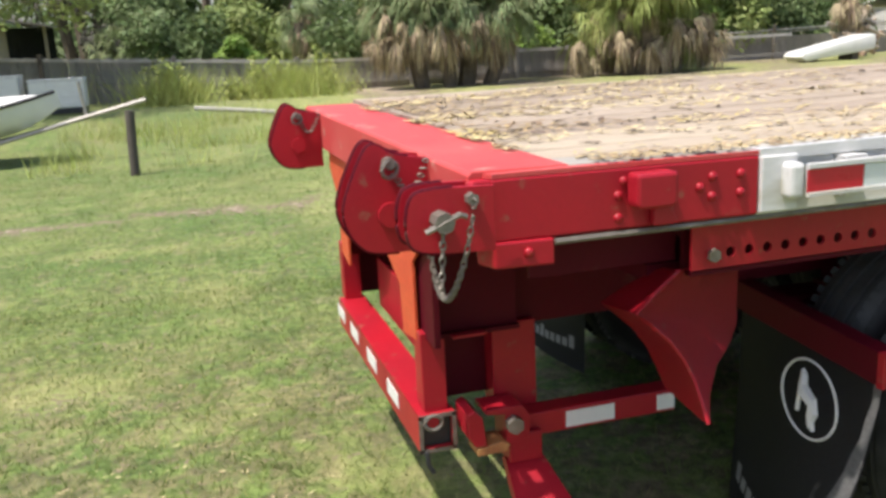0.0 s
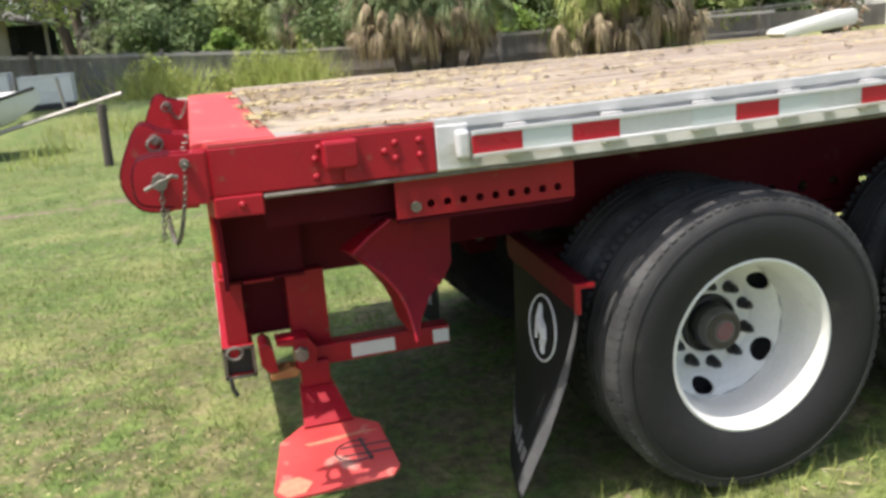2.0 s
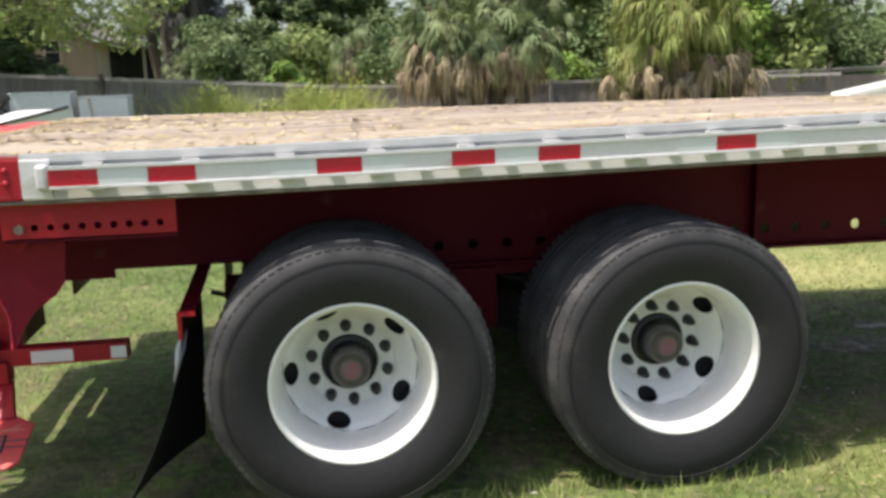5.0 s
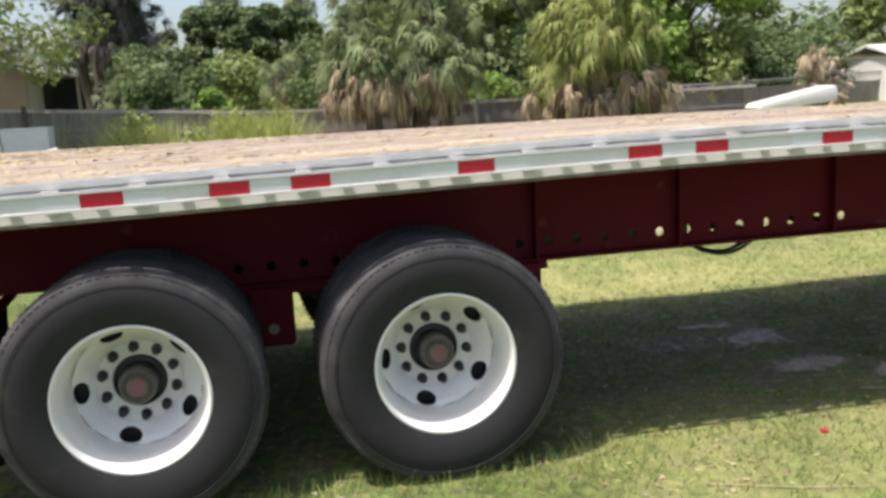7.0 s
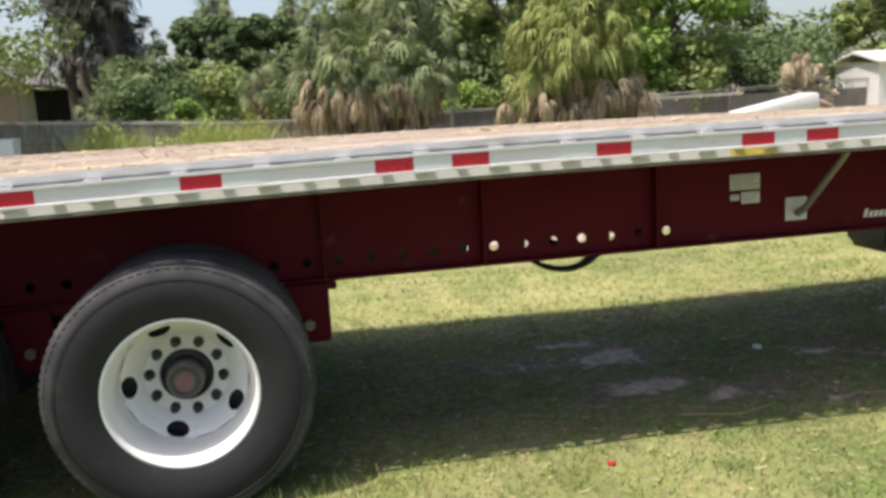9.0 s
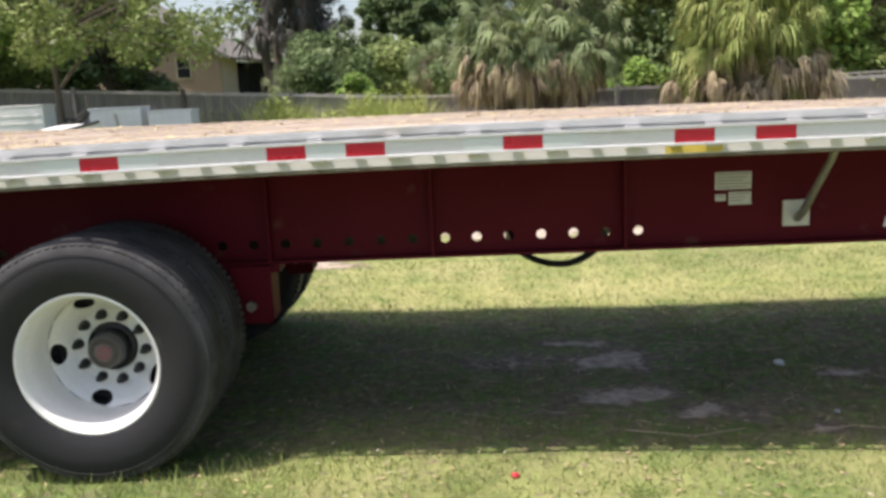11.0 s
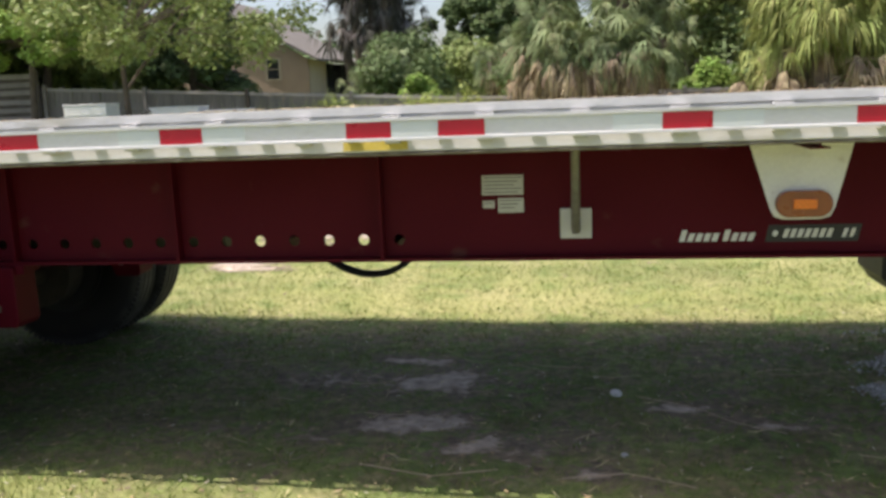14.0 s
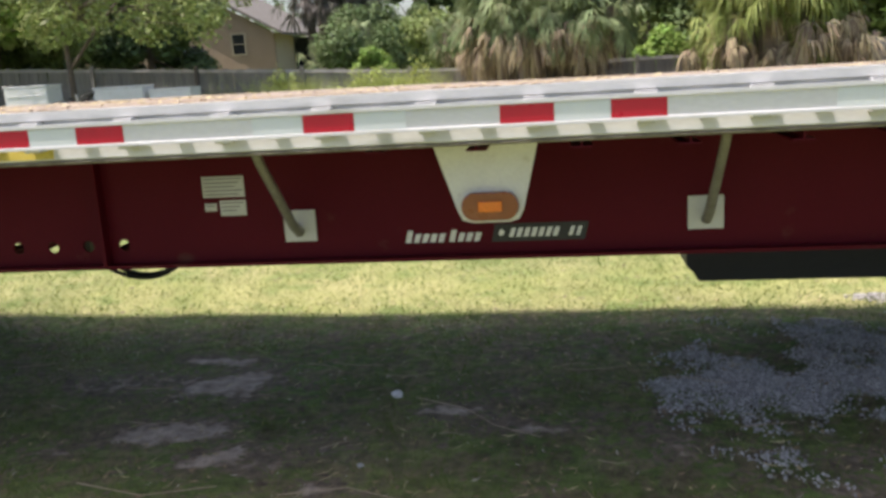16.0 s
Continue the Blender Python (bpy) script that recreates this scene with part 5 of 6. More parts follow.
def broad_tree(name, at, height, width, trunk, mat, seed, leaves=420, size=0.16, label="", low=0.25, count=26, shift=0.0):
    """A tapered trunk with limbs and a crown of leaf clumps."""
    r = random.Random(seed)
    base = thing(name, at, label, "tree")
    bm = bmesh.new()
    clumps = []
    fork = height * (low + 0.08)
    lean = Vector((r.uniform(-0.15, 0.15), r.uniform(-0.1, 0.1), 0)) * height * 0.3
    tube(bm, [(0, 0, -0.1), (lean.x * 0.3, lean.y * 0.3, fork * 0.5), (lean.x * 0.7, lean.y * 0.7, fork)], [trunk * 1.25, trunk, trunk * 0.8], 8)
    for k in range(count * 2):
        a = r.uniform(0, 2 * math.pi)
        h = r.uniform(low, 0.95)
        bulge = math.sqrt(max(0.05, 1 - ((h - 0.55) / 0.55) ** 2))
        rad = width / 2 * bulge * math.sqrt(r.uniform(0.1, 1.0))
        c = Vector((rad * math.cos(a) + shift, rad * math.sin(a), height * h))
        clumps.append((*c, r.uniform(0.05, 0.15) * width * (0.62 if seed in (1, 20) else 1.0)))
        if k % 4 == 0:
            start = Vector((lean.x * 0.7, lean.y * 0.7, fork))
            mid = start.lerp(c, 0.5) + Vector((0, 0, 0.1 * height * r.uniform(-0.3, 0.6)))
            tube(bm, [start, mid, c], [trunk * 0.45, trunk * 0.28, trunk * 0.08], 5)
    if seed == 1:
        tube(bm, [(0.05, 0, 1.35), (0.9, -0.05, 2.3), (2.1, 0.05, 3.5), (2.6, 0.1, 4.4)], [0.055, 0.048, 0.035, 0.02], 7)
    part("trunk", bm, BARK, base, "", True)
    v, f = leaf_cloud(seed, clumps, leaves, size, width * 0.155)
    place("crown", mesh_from("crown", v, f), mat, base)
    return base


def fan_leaves(seed, heads, count, low, high, stalk, reach, droop, blades=12, width=0.024, spread=1.25):
    """Fan leaves round palm heads. low, high: the stalks' angles over the horizon in degrees; droop: how far the blades' tips hang."""
    r = np.random.RandomState(seed)
    verts, faces = [], []
    along_blade, wide = np.array((0.04, 0.42, 0.75, 1.0)), np.array((0.45, 1.0, 0.75, 0.10))
    for hx, hy, hz, s in heads:
        for k in range(count):
            a, e = r.uniform(0, 2 * math.pi), radians(low + (high - low) * r.rand() ** 1.2)
            way = np.array((math.cos(a) * math.cos(e), math.sin(a) * math.cos(e), math.sin(e)))
            flat = np.array((-math.sin(a), math.cos(a), 0.0))
            up = np.cross(way, flat)
            tilt = r.uniform(-1.2, 1.2)
            side = flat * math.cos(tilt) + up * math.sin(tilt)
            size = s * r.uniform(0.75, 1.2)
            start = np.array((hx, hy, hz))
            reach_out = stalk * size * r.uniform(0.6, 1.4)
            hub_at = start + way * reach_out - (0, 0, 0.15 * reach_out)
            i = len(verts)
            verts += [tuple(start - side * 0.014), tuple(start + side * 0.014), tuple(hub_at + side * 0.012), tuple(hub_at - side * 0.012)]
            faces.append((i, i + 1, i + 2, i + 3))
            for b in range(blades):
                t = -spread + 2 * spread * b / (blades - 1) + r.uniform(-0.06, 0.06)
                d, across = math.cos(t) * way + math.sin(t) * side, math.cos(t) * side - math.sin(t) * way
                long = reach * size * (0.72 + 0.28 * math.cos(t)) * r.uniform(0.85, 1.1)
                hang = droop * r.uniform(0.4, 1.4)
                i = len(verts)
                for q, w in zip(along_blade, wide):
                    p = hub_at + d * (long * (q - 0.30 * hang * q ** 3)) - (0, 0, long * hang * q ** 2.4)
                    verts += [tuple(p - across * width * size * w), tuple(p + across * width * size * w)]
                faces += [(i, i + 1, i + 3, i + 2), (i + 2, i + 3, i + 5, i + 4), (i + 4, i + 5, i + 7, i + 6)]
    return verts, faces


def palm(name, at, heads, label, live=34, dead=14, mat=None, seed=1, low=-45, skirt=(), dead_mat=None, size=1.0, droop=0.75):
    """A clump of fan palms: trunks, green heads of arching leaves, and dead leaves hanging below the heads or in bunches round the foot."""
    base = thing(name, at, label, "palm")
    bm = bmesh.new()
    for hx, hy, hz, s in heads[::3] if len(heads) > 4 else heads[:1]:
        tube(bm, [(hx * 0.6, hy * 0.6, -0.1), (hx * 0.85, hy * 0.85, hz * 0.5), (hx, hy, hz)], [0.24 * s, 0.20 * s, 0.17 * s], 8)
    part("trunk", bm, BARK, base, "", True)
    v, f = fan_leaves(seed, heads, live, low, 85, 0.55 * size, 0.60 * size, droop, width=0.022 * size, spread=1.45)
    place("crown", mesh_from("crown", v, f), mat or FROND, base)
    if dead:
        hangs = list(skirt) or [(hx, hy, hz - 0.25 * size, s) for hx, hy, hz, s in heads]
        v, f = fan_leaves(seed + 50, hangs, dead, -80, 10, 0.26 * size, 0.46 * size, 1.05, blades=9, width=0.022 * size, spread=0.9)
        place("dead_skirt", mesh_from("dead_skirt", v, f), dead_mat or FROND_DEAD, base, "hanging straw-coloured dead leaves")
    return base


def at_ground(x, y):
    return (x, y, ground_z(x, y))


def ring(seed, count, rx, ry, z0, z1):
    r = random.Random(seed)
    return [(rx * math.cos(a) * r.uniform(0.75, 1.0), ry * math.sin(a) * r.uniform(0.75, 1.0), r.uniform(z0, z1), r.uniform(0.8, 1.15)) for a in np.linspace(0, 2 * math.pi, count, endpoint=False)]


def heads_in(seed, count, rx, ry, z0, z1, spread=0.35):
    """Palm heads scattered through an upright rounded clump."""
    r = random.Random(seed)
    out = []
    for k in range(count):
        u = (k + r.random()) / count
        a, wide = r.uniform(0, 2 * math.pi), math.sqrt(max(0.12, 1 - u ** 2.2)) * math.sqrt(r.uniform(0.15, 1.0))
        out.append((rx * wide * math.cos(a), ry * wide * math.sin(a), z0 + (z1 - z0) * u, r.uniform(1 - spread, 1 + spread)))
    return out


palm("palm_clump", at_ground(6.6, 21.4), [(-1.05, 0, 3.0, 1.0), (-1.45, 0.3, 2.2, 0.9), (-0.75, -0.5, 2.35, 0.9), (1.0, 0, 3.55, 1.1), (1.7, 0.3, 2.9, 1.0), (0.55, -0.4, 2.8, 0.95), (2.0, -0.2, 2.2, 0.9), (1.2, -0.7, 2.15, 0.9), (1.0, 0.2, 4.6, 1.1), (0.1, -0.4, 2.0, 0.85), (-1.0, 0.4, 3.9, 0.9), (1.9, 0.6, 3.9, 0.9)],
     "dense clump of dusty fan palms with dead skirts", seed=3, live=46, dead=13, low=-65, droop=0.6, skirt=ring(7, 15, 2.0, 1.0, 1.25, 1.75) + ring(17, 11, 1.7, 0.9, 1.7, 2.5))
palm("palm_clump", at_ground(12.9, 21.6), heads_in(8, 22, 2.2, 1.1, 1.3, 4.6, 0.15), "yellow-green clump of fan palms with dead skirts",
     seed=8, live=40, dead=12, mat=FROND_YELLOW, low=-65, droop=0.85, skirt=ring(9, 17, 2.35, 1.2, 0.85, 1.35) + ring(19, 10, 1.9, 1.0, 1.3, 2.1))
palm("palm_clump", at_ground(3.5, 27.0), [(0, 0, 2.0, 0.9), (0.4, 0.5, 2.5, 0.8)], "small brown fan palm behind the fence", seed=21, live=26, dead=26)
palm("dark_palm", at_ground(-3.6, 40.0), heads_in(31, 21, 2.2, 1.2, 3.7, 8.6, 0.2),
     "tall dark fan palms with grey hanging leaves", seed=31, live=24, dead=18, mat=FROND_GREY, low=-60, dead_mat=FROND_GREYDEAD, size=1.25)
palm("small_palm", at_ground(-1.9, 33.0), [(0, 0, 1.7, 1.0), (0.6, 0.3, 2.2, 0.9), (1.3, 0, 1.6, 0.9), (-0.9, 0.2, 1.5, 0.9)], "low green fan palms behind the fence", seed=33, live=26, dead=0, size=1.1)
palm("tall_palm", at_ground(5.8, 48.0), [(0, 0, 7.0, 0.9), (0, 0, 6.6, 0.8)], "slender tall palm with a round head", seed=41, live=34, dead=26, dead_mat=FROND_GREYDEAD, size=1.15)
palm("tall_palm", at_ground(1.5, 48.0), [(0, 0, 7.3, 1.0), (0.1, 0, 6.8, 0.9)], "tall palm with a shaggy dry head", seed=45, live=34, dead=34, dead_mat=FROND_GREYDEAD, size=1.3)

TREES = (
    # x, y, height, width, trunk, tone, seed, clumps, leaf size, lowest crown
    (-6.4, 20.8, 6.4, 8.2, 0.08, LEAF_OLIVE, 1, 52, 0.10, 0.34), (-10.2, 22.0, 7.0, 6.4, 0.10, LEAF_BRIGHT, 20, 40, 0.11, 0.32), (-11.6, 24.8, 7.5, 7.0, 0.16, LEAF_GREEN, 2, 30, 0.13, 0.22), (-16.0, 25.4, 8.5, 8.0, 0.18, LEAF_GREEN, 3, 30, 0.13, 0.2),
    (-20.5, 26.5, 9.5, 9.0, 0.2, LEAF_DARK, 4, 26, 0.14, 0.15), (1.2, 43.0, 5.8, 5.5, 0.16, LEAF_DARK, 6, 26, 0.18, 0.08), (4.4, 45.0, 6.2, 5.0, 0.16, LEAF_DARK, 7, 26, 0.18, 0.08),
    (9.3, 29.0, 7.5, 6.0, 0.2, LEAF_GREEN, 8, 28, 0.15, 0.2), (13.5, 28.0, 8.5, 7.0, 0.2, LEAF_GREEN, 9, 28, 0.15, 0.2), (18.3, 28.5, 8.0, 7.0, 0.2, LEAF_BRIGHT, 10, 30, 0.15, 0.15), (22.5, 33.5, 8.5, 7.5, 0.2, LEAF_GREEN, 11, 24, 0.16, 0.1),
    (31.5, 31.0, 6.0, 6.0, 0.2, LEAF_GREEN, 12, 24, 0.16, 0.1), (-27.5, 30.0, 9.0, 10.0, 0.2, LEAF_DARK, 13, 26, 0.18, 0.1), (-17.0, 34.0, 9.0, 9.0, 0.2, LEAF_DARK, 14, 26, 0.18, 0.1), (38.0, 36.0, 8.0, 9.0, 0.2, LEAF_GREEN, 15, 24, 0.2, 0.1),
    (11.5, 38.0, 8.0, 9.0, 0.2, LEAF_GREEN, 16, 26, 0.2, 0.05), (17.5, 37.0, 9.0, 9.0, 0.2, LEAF_GREEN, 17, 26, 0.2, 0.05), (-9.8, 33.0, 8.0, 6.4, 0.18, LEAF_DARK, 18, 30, 0.16, 0.12), (-14.5, 29.0, 8.0, 6.4, 0.18, LEAF_DARK, 19, 30, 0.16, 0.12),
)
for x, y, h, w, t, mat, seed, count, size, low in TREES:
    broad_tree("tree", at_ground(x, y), h, w, t, mat, seed, label="leafy broad-crowned tree behind the yard" if seed > 1 else "slim young tree with bright leaves before the fence", leaves=800 if seed > 1 else 620, size=size, low=low, count=count, shift=0.9 if seed == 1 else 0.0)
# low bushes behind the fence
for x, y, h, w, mat, seed in ((10.3, 24.6, 2.0, 2.0, LEAF_BRIGHT, 61), (-0.2, 31.0, 2.6, 3.5, LEAF_DARK, 62), (2.6, 33.0, 3.0, 4.0, LEAF_GREEN, 63), (-2.2, 36.0, 2.8, 3.0, FROND_GREY, 64), (1.4, 25.0, 1.7, 1.5, LEAF_BRIGHT, 65), (6.0, 27.0, 3.2, 4.5, LEAF_DARK, 66), (13.0, 26.0, 3.2, 5.5, LEAF_DARK, 67), (18.5, 27.0, 3.5, 5.0, LEAF_GREEN, 68), (23.5, 28.0, 3.0, 5.0, LEAF_DARK, 69), (-1.5, 37.0, 4.0, 3.6, LEAF_DARK, 70)):
    base = thing("bush", at_ground(x, y), "bushy green shrub behind the fence", "bush")
    r = random.Random(seed)
    clumps = [(r.uniform(-w / 2, w / 2) * 0.7, r.uniform(-w / 3, w / 3), h * r.uniform(0.2, 0.85), w * r.uniform(0.16, 0.28)) for k in range(12)]
    v, f = leaf_cloud(seed, clumps, 380, 0.12, w * 0.22)
    place("foliage", mesh_from("foliage", v, f), mat, base)
    bm = bmesh.new()
    for c in clumps[::2]:
        tube(bm, [(0, 0, -0.05), (c[0] * 0.5, c[1] * 0.5, c[2] * 0.6), c[:3]], [0.03, 0.02, 0.008], 5)
    part("stems", bm, BARK, base)
# leafy weeds before the fence
for cx, w, h, seed in ((-0.5, 0.75, 0.95, 81), (2.2, 0.9, 0.8, 82), (3.1, 0.55, 1.2, 83), (1.0, 0.5, 0.4, 84)):
    base = thing("weed_clump", at_ground(cx, 21.8), "bushy yellow-green weeds growing before the fence", "weeds", group="weeds by the fence")
    r = random.Random(seed)
    clumps = [(r.uniform(-w, w) * 0.8, r.uniform(-0.3, 0.3), h * r.uniform(0.1, 1.0), r.uniform(0.12, 0.26)) for k in range(18)]
    v, f = leaf_cloud(seed, clumps, 42, 0.060, 0.22, 1.3)
    place("foliage", mesh_from("foliage", v, f), WEED, base)
    bm = bmesh.new()
    for c in clumps:
        tube(bm, [(c[0] * 0.6, c[1] * 0.6, -0.03), (c[0] * 0.8, c[1], c[2] * 0.6), (c[0] * 1.05, c[1], c[2] * 1.15)], [0.012, 0.009, 0.004], 5)
    part("stems", bm, WEED, base)
# far woods
r = np.random.RandomState(5)
clumps = [(x, 70 + r.uniform(-8, 8), r.uniform(0.5, 6.0) * (1.0 if abs(x - 0) > 8 else 0.9), r.uniform(2.0, 3.4)) for x in np.arange(-70, 90, 1.1)]
v, f = leaf_cloud(77, clumps, 220, 0.42, 2.7)
tagged(place("far_woods", mesh_from("far_woods", v, f), LEAF_DARK), "distant line of dark green woods", "woods", kind="stuff")


# ---- grass ----
def blades(seed, count, region, length, keep, mat, name, label, lean=0.5, width=0.0022):
    r = np.random.RandomState(seed)
    xs, ys = r.uniform(region[0], region[1], count), r.uniform(region[2], region[3], count)
    chance = r.rand(count)
    here = np.array([(x, y, ground_z(x, y)) for x, y, c in zip(xs, ys, chance) if c <= keep(x, y)])
    n = len(here)
    h = length * r.uniform(0.5, 1.4, n)
    a, b, reach = r.uniform(0, 2 * math.pi, n), r.uniform(0, 2 * math.pi, n), lean * h * r.uniform(0.2, 1.4, n)
    across = np.stack([np.cos(a), np.sin(a), np.zeros(n)], 1) * (width + 0.012 * length)
    top = here + np.stack([reach * np.cos(b), reach * np.sin(b), h], 1)
    low = here - (0, 0, 0.005)
    verts = np.stack([low - across, low + across, top], 1).reshape(-1, 3)
    return tagged(place(name, mesh_from(name, verts.tolist(), np.arange(3 * n).reshape(-1, 3).tolist()), mat), label, "grass", kind="stuff")


def turf(x, y):
    shade = 0.6 if 0.2 < y < 2.7 and x > 0.3 else 1.0
    return max(0.0, 1.0 - 1.5 * bare(x, y) - 1.5 * gravel(x, y)) * shade * (1 - 0.45 * straw(x, y))


blades(1, 130000, (-3.2, 9.5, -1.6, 4.5), 0.032, turf, GRASS, "grass", "short green lawn grass", 1.4)
blades(2, 50000, (-6.0, 9.5, 4.0, 12.0), 0.045, turf, GRASS, "grass", "short green lawn grass", 1.2)
blades(3, 70000, (-3.2, 9.5, -1.6, 6.0), 0.028, lambda x, y: max(0.05, 1 - 1.4 * bare(x, y) - gravel(x, y)) * ((0.12 if 0.2 < y < 2.7 and x > 0.3 else 0.35) + 0.65 * straw(x, y)), GRASS_DRY, "dry_grass", "dry straw-coloured grass", 1.2)
blades(4, 30000, (-4.0, 4.5, 19.5, 22.9), 0.80, lambda x, y: max(math.exp(-((x - cx) / w) ** 2 - ((y - 21.8) / 0.8) ** 2) for cx, w in ((-0.5, 0.70), (2.5, 0.95), (3.2, 0.4))) * 0.5 + 0.004, WEED, "tall_weeds", "tall yellow-green weeds before the fence", 0.8)
blades(5, 5200, (-2.5, 3.0, 11.5, 17.0), 0.34, lambda x, y: 0.8 if noise.noise((x * 0.6, y * 0.6, 4.0)) > 0.0 else 0.05, WEED, "tall_weeds", "tall yellow-green weeds before the fence", 0.5)
def tufts(x, y):
    lump = noise.noise((x * 3.5, y * 3.5, 14.0)) + 0.7 * noise.noise((x * 11, y * 11, 15.0))
    return (0.75 if lump > 0.28 else 0.02) * max(0.0, 1.0 - 1.5 * bare(x, y) - 2 * gravel(x, y))


blades(7, 62000, (-3.2, 9.5, -1.6, 2.9), 0.055, tufts, GRASS, "grass_tufts", "longer green grass in scattered tufts", 1.4)
blades(6, 700, (1.2, 4.2, -0.12, 0.12), 0.07, lambda x, y: 0.8, WEED, "grass_tufts", "grass tufts round the tyres", 0.6)


PALE_BIT = material("pale_dry_scraps", (0.60, 0.54, 0.44), (0.48, 0.42, 0.33), 0.85, scale=3, fine=30, bump=0.0, island=0.3)


def scatter_leaves(seed, count, spot, size, mat, name, label, slim=0.38):
    """Small curled fallen leaves lying on a surface."""
    r = np.random.RandomState(seed)
    verts, faces = [], []
    for k in range(count):
        p = spot(r)
        if p is None:
            continue
        s = size * r.uniform(0.5, 1.5)
        a = r.uniform(0, 2 * math.pi)
        c, q = math.cos(a), math.sin(a)
        lift = s * r.uniform(0.05, 0.5)
        i = len(verts)
        for u, v, w in ((-1, 0, 0.1), (0, -slim, 0), (1, 0, r.uniform(0, 1)), (0, slim, 0.15)):
            verts.append((p[0] + s * (u * c - v * q), p[1] + s * (u * q + v * c), p[2] + 0.003 + lift * w))
        faces += [(i, i + 1, i + 3), (i + 1, i + 2, i + 3)]
    return tagged(place(name, mesh_from(name, verts, faces), mat), label, "leaves", kind="stuff")


def on_deck(r, bias=1.0):
    x, y = 0.47 + 10.5 * r.rand() ** 1.7, 0.16 + 2.3 * r.rand() ** 0.8
    if noise.noise((x * 0.9, y * 2.2, 12.0)) + 0.25 * r.rand() < 0.20:
        return None
    return x, y, deck_z(x, y)


def under(r):
    x, y = r.uniform(2.0, 9.0), r.uniform(-0.5, 3.0)
    return (x, y, ground_z(x, y) + 0.008)


DARK_BIT = material("dark_rotten_leaf_bits", (0.15, 0.10, 0.06), (0.08, 0.055, 0.035), 0.9, scale=3, fine=30, bump=0.0, island=0.35)
STRAW = material("pale_yellow_straw", (0.58, 0.49, 0.27), (0.44, 0.35, 0.19), 0.85, scale=3, fine=30, bump=0.0, island=0.35)


def drift(r, scale=1.0, floor=0.05):
    """A place on the deck where litter has gathered in drifts."""
    x, y = 0.40 + 10.6 * r.rand() ** 2.1, 0.24 + 2.22 * r.rand() ** 0.85
    if noise.noise((x * 1.1 * scale, y * 2.6 * scale, 31.0 * scale)) + 0.5 * noise.noise((x * 4, y * 7, 3.0)) + floor + 0.2 * r.rand() < 0.26:
        return None
    return x, y, (deck_z(x, y) if x > 0.44 else 1.337)


scatter_leaves(1, 11000, on_deck, 0.015, DRY_LEAF, "fallen_leaves", "brown dry leaves littering the deck")
scatter_leaves(12, 9000, lambda r: drift(r, 1.0), 0.030, STRAW, "straw_litter", "pale straw and stalks strewn over the deck", slim=0.10)
scatter_leaves(2, 5200, lambda r: drift(r, 1.4, -0.08), 0.016, YELLOW_LEAF, "fallen_leaves", "yellow fallen leaves on the deck")
scatter_leaves(13, 4200, lambda r: drift(r, 1.9, -0.02), 0.016, DARK_BIT, "fallen_leaves", "dark rotten leaves on the deck")
scatter_leaves(15, 220, lambda r: drift(r, 0.8, -0.05), 0.030, DARK_BIT, "fallen_leaves", "large brown curled leaves on the deck", slim=0.45)
scatter_leaves(4, 700, under, 0.014, PALE_BIT, "pale_litter", "pale dry scraps and leaf bits on the shaded ground", slim=0.2)
scatter_leaves(3, 1500, under, 0.015, DRY_LEAF, "fallen_leaves", "dry leaves on the ground under the trailer")
scatter_leaves(14, 1000, under, 0.032, STRAW, "straw_litter", "dry straw lying in the grass under the trailer", slim=0.06)
scatter_leaves(5, 420, lambda r: (lambda x, y: (x, y, ground_z(x, y) + 0.012))(r.normal(-0.7, 0.45), r.normal(0.9, 0.7)), 0.016, STRAW, "straw_litter", "dry straw lying in the lawn", slim=0.16)

DRY_STICK = material("dry_tan_stick", (0.46, 0.37, 0.25), (0.34, 0.26, 0.17), 0.9, scale=8, fine=60, bump=0.2)
# dry sticks on the shaded ground
r = random.Random(23)
for k in range(18):
    x, y, a, ln = r.uniform(4.0, 8.2), r.uniform(0.25, 2.4), r.gauss(0.0, 0.45), r.uniform(0.10, 0.32)
    pts = [(x + ln * u * math.cos(a) , y + ln * u * math.sin(a) + 0.02 * math.sin(4 * u + k)) for u in (-0.5, -0.1, 0.2, 0.5)]
    bm = tube(bmesh.new(), [(px, py, ground_z(px, py) + 0.012) for px, py in pts], [0.0024, 0.0022, 0.002, 0.0015], 5)
    tagged(part("twig", bm, DRY_STICK, None), "dry bare twig lying on the ground", "twig", group="sticks under the trailer")


def on_flange(r):
    x, y = r.uniform(0.5, 10.5), 0.062 + 0.16 * r.rand() ** 0.7
    if noise.noise((x * 1.6, y * 4, 2.0)) + 0.4 * r.rand() < 0.05:
        return None
    return x, y, (1.335 + camber(x) if y < 0.14 else deck_z(x, y))


scatter_leaves(8, 9000, on_flange, 0.013, DRY_LEAF, "fallen_leaves", "fine dry litter along the deck edge")

